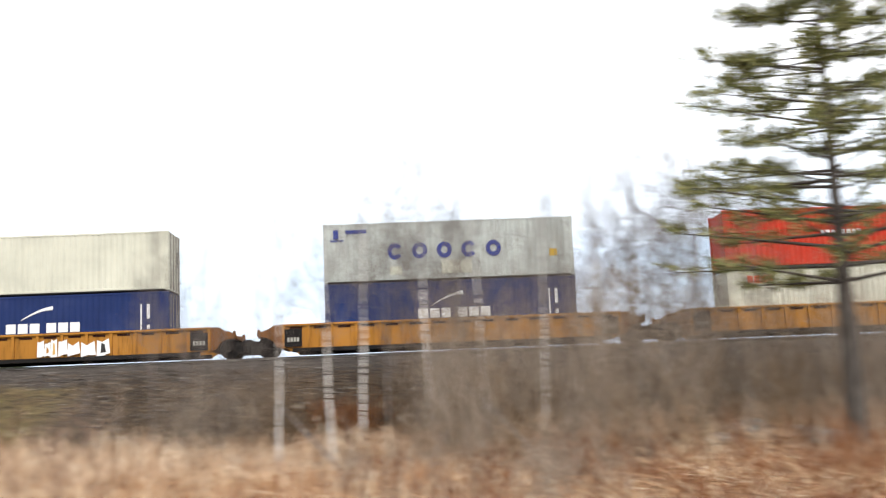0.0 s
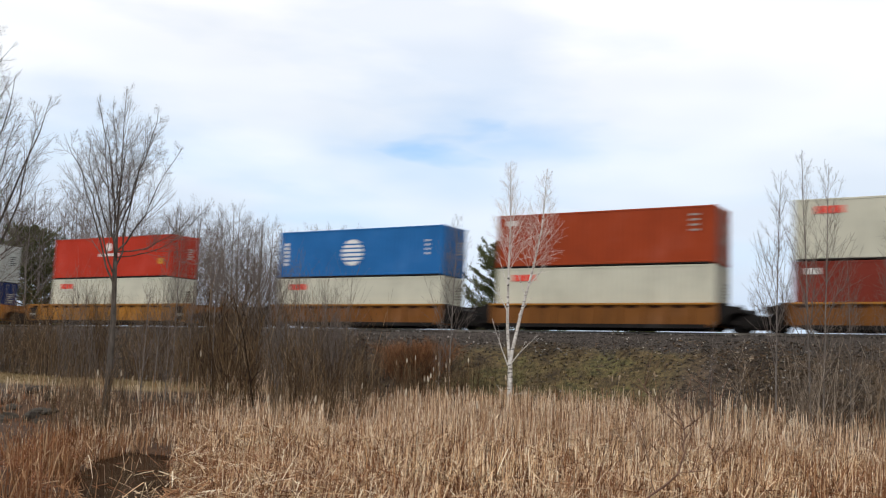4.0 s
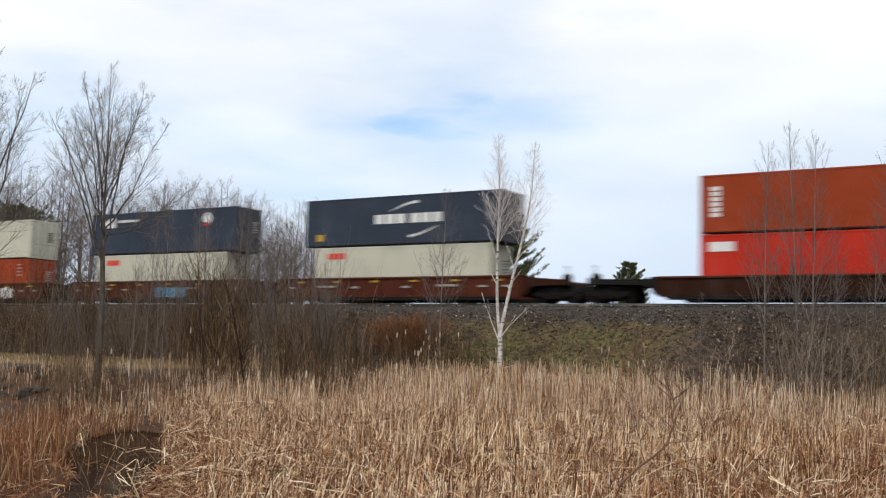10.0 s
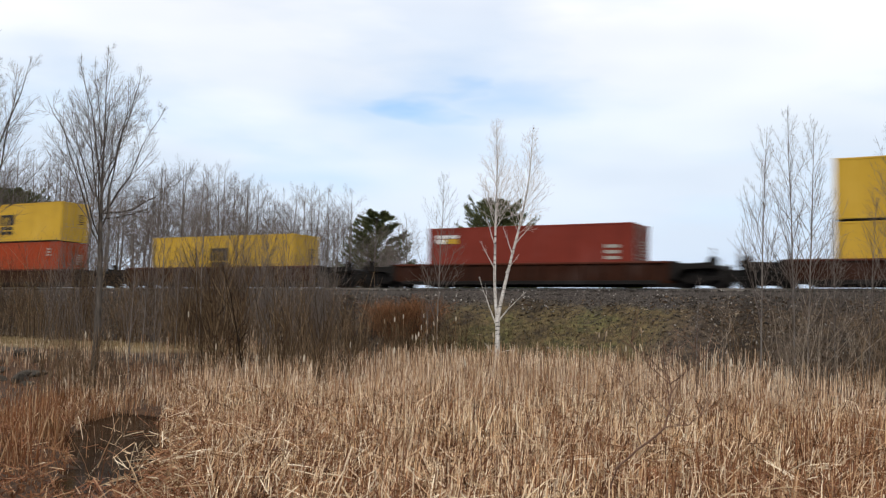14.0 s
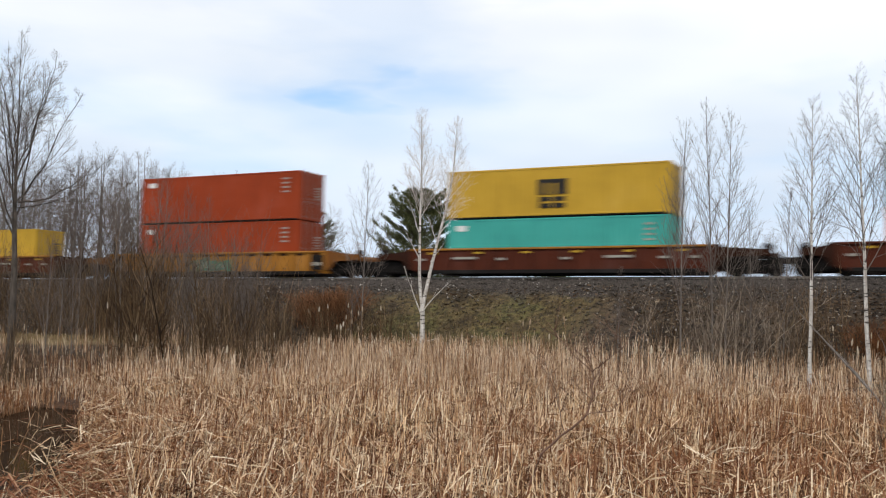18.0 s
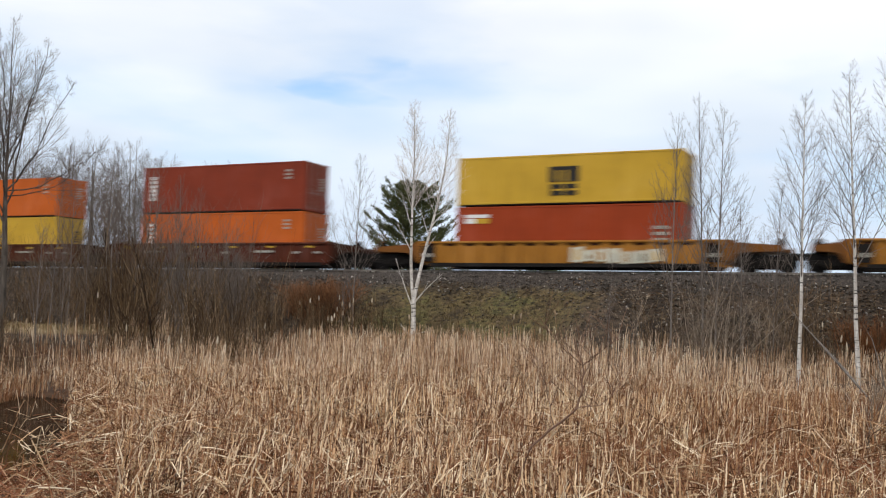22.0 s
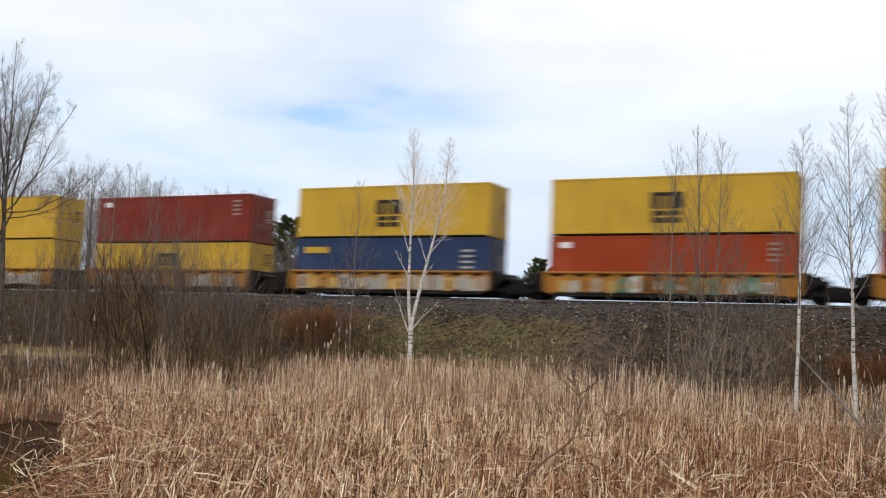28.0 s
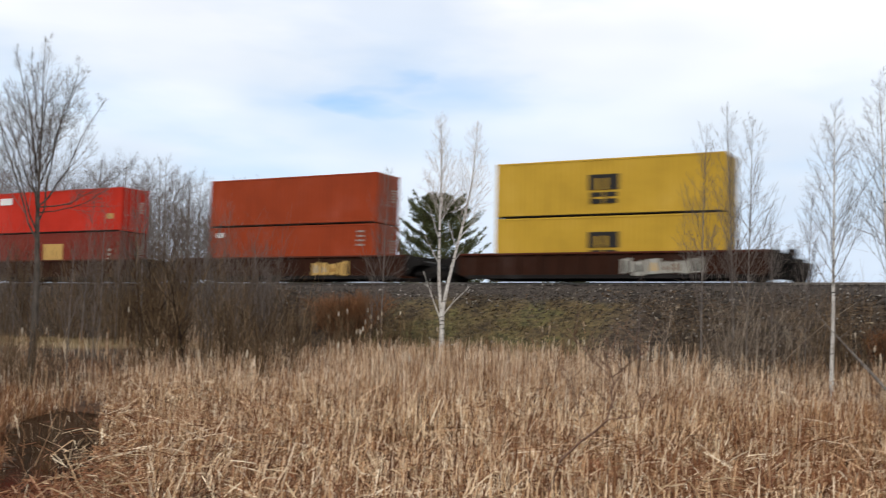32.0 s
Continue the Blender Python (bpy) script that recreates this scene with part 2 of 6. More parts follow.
M["sodden"] = reed_material("sodden_reeds", [(0.0, (0.05, 0.02, 0.009)), (0.4, (0.19, 0.08, 0.032)), (0.75, (0.36, 0.19, 0.085)), (1.0, (0.72, 0.54, 0.33))], (0.20, 0.07, 0.025), 0.2, 0.7)
M["litter"] = reed_material("reed_litter", [(0.0, (0.05, 0.02, 0.009)), (0.5, (0.23, 0.10, 0.043)), (0.85, (0.44, 0.26, 0.135)), (1.0, (0.70, 0.54, 0.35))], (0.20, 0.065, 0.026), 0.1, 0.7)
M["fluff"] = island("cattail_fluff", [(0.0, (0.30, 0.21, 0.13)), (1.0, (0.62, 0.54, 0.42))], 0.95)
M["stone"] = island("ballast_stones", [(0.0, (0.032, 0.027, 0.023)), (0.7, (0.07, 0.058, 0.048)), (0.90, (0.12, 0.105, 0.09)), (1.0, (0.42, 0.385, 0.35))], 0.9)
M["turf"] = island("dry_turf", [(0.0, (0.11, 0.078, 0.036)), (0.5, (0.22, 0.155, 0.075)), (1.0, (0.38, 0.28, 0.15))], 0.9)
M["moss"] = reed_material("mossy_turf", [(0.0, (0.045, 0.033, 0.015)), (0.4, (0.115, 0.083, 0.038)), (0.75, (0.165, 0.127, 0.055)), (1.0, (0.36, 0.27, 0.15))], (0.088, 0.078, 0.033), 0.0, 0.7)


def ground_material():
    m, N, L, b = material("embankment_and_marsh", 0.95)
    geo, sep = N.new("ShaderNodeNewGeometry"), N.new("ShaderNodeSeparateXYZ")
    L.new(geo.outputs["Position"], sep.inputs[0])
    patch = noise_node(N, L, 0.55, 8, 0.65)
    fine = noise_node(N, L, 4.0, 8, 0.7)
    grit = noise_node(N, L, 12.0, 6, 0.75)
    marsh = ramp(N, L, fine, [(0.3, (0.02, 0.012, 0.008)), (0.5, (0.06, 0.03, 0.015)), (0.7, (0.13, 0.065, 0.03))])
    slope = ramp(N, L, patch, [(0.36, (0.025, 0.018, 0.013)), (0.5, (0.055, 0.040, 0.028)), (0.64, (0.088, 0.064, 0.044))])
    # mossy turf on one stretch of the bank, bare cinders beside it
    green = ramp(N, L, patch, [(0.38, (0.05, 0.036, 0.02)), (0.5, (0.095, 0.072, 0.034)), (0.6, (0.082, 0.078, 0.030)), (0.68, (0.055, 0.04, 0.025))])
    edge = N.new("ShaderNodeMath")
    edge.operation = "MULTIPLY_ADD"
    edge.inputs[1].default_value = 7.0
    L.new(patch, edge.inputs[0])
    L.new(sep.outputs["X"], edge.inputs[2])
    east, far_west, turf = N.new("ShaderNodeMapRange"), N.new("ShaderNodeMapRange"), N.new("ShaderNodeMath")
    east.inputs[1].default_value, east.inputs[2].default_value = -10.6, -12.6
    far_west.inputs[1].default_value, far_west.inputs[2].default_value = -25.0, -22.5
    turf.operation = "MULTIPLY"
    L.new(edge.outputs[0], east.inputs[0])
    L.new(edge.outputs[0], far_west.inputs[0])
    L.new(east.outputs[0], turf.inputs[0])
    L.new(far_west.outputs[0], turf.inputs[1])
    slope = mixed(N, L, turf.outputs[0], slope, green)
    slope = mixed(N, L, 0.85, slope, ramp(N, L, fine, [(0.38, (0.16, 0.14, 0.13)), (0.60, (1.6, 1.5, 1.35))]), "MULTIPLY")
    stone = ramp(N, L, grit, [(0.35, (0.016, 0.013, 0.011)), (0.5, (0.046, 0.038, 0.033)), (0.65, (0.125, 0.107, 0.095))])
    stone = mixed(N, L, 0.7, stone, ramp(N, L, fine, [(0.32, (0.35, 0.32, 0.3)), (0.62, (1.25, 1.2, 1.15))]), "MULTIPLY")
    high = N.new("ShaderNodeMath")
    high.operation = "MULTIPLY_ADD"
    high.inputs[1].default_value = 2.2
    L.new(patch, high.inputs[0])
    L.new(sep.outputs["Z"], high.inputs[2])
    c1 = mixed(N, L, ramp(N, L, sep.outputs["Z"], [(0.9, (0, 0, 0)), (1.0, (1, 1, 1))]), marsh, slope)
    # short dry lawn beside the marsh
    lawn = ramp(N, L, fine, [(0.3, (0.08, 0.057, 0.027)), (0.5, (0.17, 0.12, 0.058)), (0.7, (0.27, 0.20, 0.10))])
    west, south, both = N.new("ShaderNodeMapRange"), N.new("ShaderNodeMapRange"), N.new("ShaderNodeMath")
    west.inputs[1].default_value, west.inputs[2].default_value = -26.0, -29.0
    south.inputs[1].default_value, south.inputs[2].default_value = 40.5, 39.0
    L.new(sep.outputs["X"], west.inputs[0])
    L.new(sep.outputs["Y"], south.inputs[0])
    both.operation = "MULTIPLY"
    L.new(west.outputs[0], both.inputs[0])
    L.new(south.outputs[0], both.inputs[1])
    above = N.new("ShaderNodeMapRange")
    above.inputs[1].default_value, above.inputs[2].default_value = 1.27, 1.35
    L.new(sep.outputs["Z"], above.inputs[0])
    strip = N.new("ShaderNodeMath")
    strip.operation = "MULTIPLY"
    L.new(both.outputs[0], strip.inputs[0])
    L.new(above.outputs[0], strip.inputs[1])
    c1 = mixed(N, L, strip.outputs[0], c1, lawn)
    mr = N.new("ShaderNodeMapRange")
    mr.inputs[1].default_value, mr.inputs[2].default_value = 4.7, 5.15
    L.new(high.outputs[0], mr.inputs[0])
    L.new(mixed(N, L, mr.outputs[0], c1, stone), b.inputs["Base Color"])
    bump(N, L, b, fine, 0.8, 0.08)
    return m


def water_material():
    """Murky standing water with a weak mirror of what is round it."""
    m, N, L, b = material("pond_water", 0.10)
    N.remove(b)
    out = N["Material Output"]
    mud, gloss, mix = N.new("ShaderNodeBsdfDiffuse"), N.new("ShaderNodeBsdfGlossy"), N.new("ShaderNodeMixShader")
    L.new(ramp(N, L, noise_node(N, L, 1.5, 5), [(0.35, (0.012, 0.007, 0.004)), (0.65, (0.042, 0.026, 0.017))]), mud.inputs["Color"])
    gloss.inputs["Color"].default_value, gloss.inputs["Roughness"].default_value = (0.9, 0.88, 0.85, 1), 0.07
    relief = N.new("ShaderNodeBump")
    relief.inputs["Strength"].default_value, relief.inputs["Distance"].default_value = 0.12, 0.02
    L.new(noise_node(N, L, 4.0, 4), relief.inputs["Height"])
    L.new(relief.outputs[0], gloss.inputs["Normal"])
    mix.inputs[0].default_value = 0.17
    L.new(mud.outputs[0], mix.inputs[1])
    L.new(gloss.outputs[0], mix.inputs[2])
    L.new(mix.outputs[0], out.inputs["Surface"])
    return m


M["ground"], M["water"] = ground_material(), water_material()

# ---------------------------------------------------------------- mesh helpers


def mesh_np(name, V, F3=None, F4=None):
    """A mesh from arrays of vertices, triangles and quads."""
    me = bpy.data.meshes.new(name)
    V = np.asarray(V, np.float32)
    F3 = np.zeros((0, 3), np.int32) if F3 is None else np.asarray(F3, np.int32)
    F4 = np.zeros((0, 4), np.int32) if F4 is None else np.asarray(F4, np.int32)
    me.vertices.add(len(V))
    me.vertices.foreach_set("co", V.ravel())
    loops = np.concatenate([F3.ravel(), F4.ravel()])
    me.loops.add(len(loops))
    me.loops.foreach_set("vertex_index", loops)
    me.polygons.add(len(F3) + len(F4))
    starts = np.concatenate([np.arange(len(F3)) * 3, len(F3) * 3 + np.arange(len(F4)) * 4]).astype(np.int32)
    me.polygons.foreach_set("loop_start", starts)
    me.update(calc_edges=True)
    return me


class Geo:
    """Collects boxes, bars and discs of one part."""

    def __init__(self):
        self.v, self.f = [], []

    def add(self, v, f):
        n = len(self.v)
        self.v += v
        self.f += [tuple(i + n for i in q) for q in f]
        return self

    def box(self, x0, x1, y0, y1, z0, z1, c=0.0):
        """A box; c: chamfer of the edges along its longest side."""
        if c <= 0:
            v = [(x, y, z) for x in (x0, x1) for y in (y0, y1) for z in (z0, z1)]
            return self.add(v, [(0, 1, 3, 2), (4, 6, 7, 5), (0, 4, 5, 1), (2, 3, 7, 6), (0, 2, 6, 4), (1, 5, 7, 3)])
        d = (x1 - x0, y1 - y0, z1 - z0)
        a = d.index(max(d))
        lim = [(x0, x1), (y0, y1), (z0, z1)]
        p, q = [k for k in range(3) if k != a]
        (p0, p1), (q0, q1) = lim[p], lim[q]
        ring = [(p0 + c, q0), (p1 - c, q0), (p1, q0 + c), (p1, q1 - c), (p1 - c, q1), (p0 + c, q1), (p0, q1 - c), (p0, q0 + c)]
        v = []
        for e in lim[a]:
            for r in ring:
                t = [0, 0, 0]
                t[a], t[p], t[q] = e, r[0], r[1]
                v.append(tuple(t))
        f = [(k, (k + 1) % 8, 8 + (k + 1) % 8, 8 + k) for k in range(8)] + [tuple(range(7, -1, -1)), tuple(range(8, 16))]
        return self.add(v, f)

    def plate(self, outline, y0, y1):
        """A plate of thickness y0..y1 with an outline in x and z."""
        n = len(outline)
        v = [(x, y0, z) for x, z in outline] + [(x, y1, z) for x, z in outline]
        f = [tuple(range(n)), tuple(range(2 * n - 1, n - 1, -1))] + [(k, n + k, n + (k + 1) % n, (k + 1) % n) for k in range(n)]
        return self.add(v, f)

    def disc(self, c, r, y0, y1, n=20, r2=None):
        """A disc (or a cone frustum) whose axis runs along y."""
        r2 = r if r2 is None else r2
        v = [(c[0] + q * math.cos(a * 2 * math.pi / n), y, c[1] + q * math.sin(a * 2 * math.pi / n)) for y, q in ((y0, r), (y1, r2)) for a in range(n)]
        f = [tuple(range(n)), tuple(range(2 * n - 1, n - 1, -1))] + [(k, n + k, n + (k + 1) % n, (k + 1) % n) for k in range(n)]
        return self.add(v, f)

    def bar(self, a, b, r, n=6):
        """A round bar from a to b."""
        a, b = Vector(a), Vector(b)
        q = (b - a).to_track_quat("Z", "Y").to_matrix()
        v = []
        for p in (a, b):
            for k in range(n):
                v.append(tuple(p + q @ Vector((r * math.cos(k * 2 * math.pi / n), r * math.sin(k * 2 * math.pi / n), 0))))
        return self.add(v, [(k, (k + 1) % n, n + (k + 1) % n, n + k) for k in range(n)] + [tuple(range(n - 1, -1, -1)), tuple(range(n, 2 * n))])

    def mesh(self, name):
        me = bpy.data.meshes.new(name)
        me.from_pydata(self.v, [], self.f)
        bm = bmesh.new()
        bm.from_mesh(me)
        bmesh.ops.recalc_face_normals(bm, faces=bm.faces)
        bm.to_mesh(me)
        bm.free()
        return me


def part(name, me, mat, parent=None, label="", at=None):
    """Links a mesh (or a Geo) as one object; its material sits on the object, so alike parts share a mesh."""
    if isinstance(me, Geo):
        me = me.mesh(name)
    if not me.materials:
        me.materials.append(None)
    ob = new(name, me)
    ob.material_slots[0].link = "OBJECT"
    ob.material_slots[0].material = mat
    if parent is not None:
        ob.parent = parent
    if at is not None:
        ob.matrix_basis = at
    if label:
        ob["label"] = label
    return ob


# ---------------------------------------------------------------- ground
RAIL, TRACK_Y = 4.89, 51.06


def smooth(a, b, v):
    t = np.clip((v - a) / (b - a), 0, 1)
    return t * t * (3 - 2 * t)


def ripple(x, y):
    return 0.5 * np.sin(x * 0.31 + 1.3 * np.sin(y * 0.17)) + 0.3 * np.sin(y * 0.53 + x * 0.21) + 0.2 * np.sin(x * 1.3 + y * 0.9)


POOL = (12.5, 40.0)


def pond(x, y):
    """Below 1 in the narrow open water that winds towards the viewer, and in the wet hollow beside it."""
    out = None
    for az, cx, cy, half, wide in ((47.9, -16.4, 14.7, 8.4, 1.0), (53.6, -17.2, 12.2, 2.6, 0.42)):
        a = radians(90 - az)
        dx, dy = x - cx, y - cy
        u = -dx * math.cos(a) + dy * math.sin(a)
        v = dx * math.sin(a) + dy * math.cos(a)
        d = np.hypot(u / half, (v + 0.22 * np.sin(u * 0.8)) / (wide + 0.04 * u)) + 0.13 * ripple(x * 3, y * 3) + 0.12 * ripple(x * 6.1 + 2, y * 5.3)
        out = d if out is None else np.minimum(out, d)
    return out


def height(x, y):
    """The ground: marsh, rising strip below the embankment, embankment with its flat top, land behind it."""
    x, y = np.asarray(x, float), np.asarray(y, float)
    z = 0.10 * ripple(x, y) + 0.06
    z = z + 0.75 * smooth(26, 41, y)
    k = smooth(-25, -31, x) * smooth(24, 28.5, y)
    z = z * (1 - k) + k * (1.40 + 0.04 * ripple(x, y))
    z = z + 0.5 * smooth(0, 8, x) * smooth(14, 30, y)
    z = np.maximum(z, np.interp(y, [39.5, 41.5, 47.4, 48.0, 54.1, 60, 66], [0.6, 1.0, 4.46, 4.62, 4.62, 2.2, 1.9]) * (y > 39.5) + (0.13 * ripple(x * 1.3, y * 1.7) + 0.07 * ripple(x * 3.7 + 5, y * 4.1)) * ((y > 39.5) & (y < 47.2)))
    z = np.where((y > 47.4) & (y < 54.2), 4.62, z)
    z = z - 0.42 * smooth(1.35, 0.75, pond(x, y))
    d = np.hypot((x - POOL[0]) / 3.0, (y - POOL[1]) / 2.0)
    z = z - 0.3 * smooth(1.3, 0.7, d)
    z = z + 0.7 * smooth(9, 2, np.hypot(x, y))
    return z


def build_ground():
    xs = np.concatenate([[-2500, -1200, -600, -350, -230, -180], np.arange(-150, 70, 0.75), [80, 100, 140, 220, 400, 800, 1500, 2500]])
    ys = np.concatenate([[-2500, -1000, -400, -150, -60, -25, -10], np.arange(-4, 60, 0.6), [62, 66, 72, 80, 95, 120, 180, 300, 600, 1200, 2500]])
    X, Y = np.meshgrid(xs, ys, indexing="ij")
    V = np.stack([X, Y, height(X, Y)], -1).reshape(-1, 3)
    n, m = len(xs), len(ys)
    k = (np.arange(n - 1)[:, None] * m + np.arange(m - 1)[None]).ravel()
    me = mesh_np("ground", V, F4=np.stack([k, k + m, k + m + 1, k + 1], 1))
    me.shade_smooth()
    tagged(part("ground", me, M["ground"]), "brown marsh ground rising to a gravel railway embankment", "ground", kind="structure")


def build_water():
    for name, (cx, cy), rx, ry, z, label in (("water", (-16.5, 14.7), 9.6, 9.6, -0.13, "still dark marsh water among dry reeds"), ("water", POOL, 3.6, 2.4, 0.55, "shallow pool below the embankment")):
        g = Geo()
        g.add([(cx + rx * math.cos(a * math.pi / 20), cy + ry * math.sin(a * math.pi / 20), z) for a in range(40)], [tuple(range(40))])
        tagged(part(name, g, M["water"]), label, "water", kind="structure")


build_ground()
build_water()


def build_track():
    track = tagged(new("track"), "single railway track of worn steel rails on wooden ties in grey ballast", "railway track", kind="structure")
    track.location = (0, TRACK_Y, 0)
    prof = [(-0.075, 0), (0.075, 0), (0.075, 0.012), (0.012, 0.03), (0.012, 0.12), (0.036, 0.135), (0.036, 0.165), (0.028, 0.172), (-0.028, 0.172), (-0.036, 0.165), (-0.036, 0.135), (-0.012, 0.12), (-0.012, 0.03), (-0.075, 0.012)]
    n = len(prof)
    for y in (-0.7525, 0.7525):
        v = [(x, y + a, RAIL - 0.172 + b) for x in (-760, 760) for a, b in prof]
        g = Geo().add(v, [(k, (k + 1) % n, n + (k + 1) % n, n + k) for k in range(n)] + [tuple(range(n)), tuple(range(2 * n - 1, n - 1, -1))])
        part("rail", g, M["steel"], track, "worn steel rail")
    me = Geo().box(-0.11, 0.11, -1.3, 1.3, -0.09, 0.09, 0.02).mesh("tie")
    for k in range(300):
        part("tie", me, M["iron"], track, at=pose(-130 + k * 0.55, 0, RAIL - 0.26, 0, 0, random.uniform(-1, 1)))


build_track()

# ---------------------------------------------------------------- the train: containers


def wave(L, z0, z1, y, out, period=0.2785, depth=0.022):
    """One corrugated wall along x: trapezoid ribs, each with its own faces. out: -1 towards -y, +1 towards +y."""
    n = int(L / period)
    p = L / n
    xs, ys = [], []
    for k in range(n):
        for a, d in ((0.0, 0), (0.22, 0), (0.5, 1), (0.72, 1)):
            xs.append(-L / 2 + (k + a) * p)
            ys.append(y - out * depth * d)
    xs.append(L / 2)
    ys.append(y)
    g = Geo()
    v = [(x, yy, z) for x, yy in zip(xs, ys) for z in (z0, z1)]
    f = [(2 * k, 2 * k + 2, 2 * k + 3, 2 * k + 1) for k in range(len(xs) - 1)]
    return g.add(v, f)


def turned(g):
    """The same shapes turned by 90 degrees about z."""
    g.v = [(-y, x, z) for x, y, z in g.v]
    return g


BOXES = {}


def container_meshes(L, H):
    """All part meshes of a container of length L and height H; origin at the middle of its floor."""
    if (L, H) in BOXES:
        return BOXES[L, H]
    w = 1.219
    b = {}
    b["corner_post"] = Geo().box(-0.08, 0.08, -0.08, 0.08, 0.1, H - 0.1, 0.015)
    b["lower_rail"] = Geo().box(-L / 2 + 0.16, L / 2 - 0.16, -0.04, 0.04, 0.06, 0.17, 0.012)
    b["upper_rail"] = Geo().box(-L / 2 + 0.16, L / 2 - 0.16, -0.03, 0.03, H - 0.11, H - 0.01, 0.012)
    b["side_wall"] = wave(L - 0.32, 0.16, H - 0.10, 0, -1)
    b["front_wall"] = turned(wave(2 * w - 0.32, 0.16, H - 0.10, 0, 1))
    g = Geo()
    n = 40
    for k in range(n):
        x = -L / 2 + 0.16 + (L - 0.32) * k / n
        g.box(x, x + (L - 0.32) / n * 0.6, -w + 0.1, w - 0.1, H - 0.05, H - 0.012)
    g.box(-L / 2 + 0.1, L / 2 - 0.1, -w + 0.05, w - 0.05, H - 0.09, H - 0.05)
    b["roof"] = g
    # underframe, plus a wider dark strip below the rail as shade in the seam
    b["floor_and_seam_shade"] = Geo().box(-L / 2 + 0.17, L / 2 - 0.17, -w + 0.03, w - 0.03, 0.005, 0.055).box(-L / 2 + 0.1, L / 2 - 0.1, -w + 0.1, w - 0.1, 0.03, 0.15)
    b["corner_casting"] = Geo().box(-0.089, 0.089, -0.081, 0.081, 0.0, 0.118, 0.012)
    g = Geo()
    g.box(-0.02, 0.02, -w / 2 + 0.09, w / 2 - 0.02, 0.14, H - 0.13)
    for z in (0.35, 0.95, 1.55, 2.15):
        if z < H - 0.3:
            g.box(0.02, 0.034, -w / 2 + 0.14, w / 2 - 0.08, z, z + 0.34, 0.008)
    b["door"] = g
    g = Geo().bar((0, 0, 0.05), (0, 0, H - 0.06), 0.019)
    for z in (0.16, H * 0.42, H - 0.22):
        g.box(-0.03, 0.03, -0.05, 0.05, z, z + 0.06)
    g.box(0.0, 0.03, -0.02, 0.32, H * 0.36, H * 0.36 + 0.04)
    b["locking_bar"] = g
    b["header"] = Geo().box(-0.08, 0.03, -w + 0.16, w - 0.16, H - 0.13, H - 0.02, 0.012)
    b["sill"] = Geo().box(-0.08, 0.03, -w + 0.16, w - 0.16, 0.0, 0.14, 0.012)
    BOXES[L, H] = {k: g.mesh(k) for k, g in b.items()}
    return BOXES[L, H]


MARKS = {}


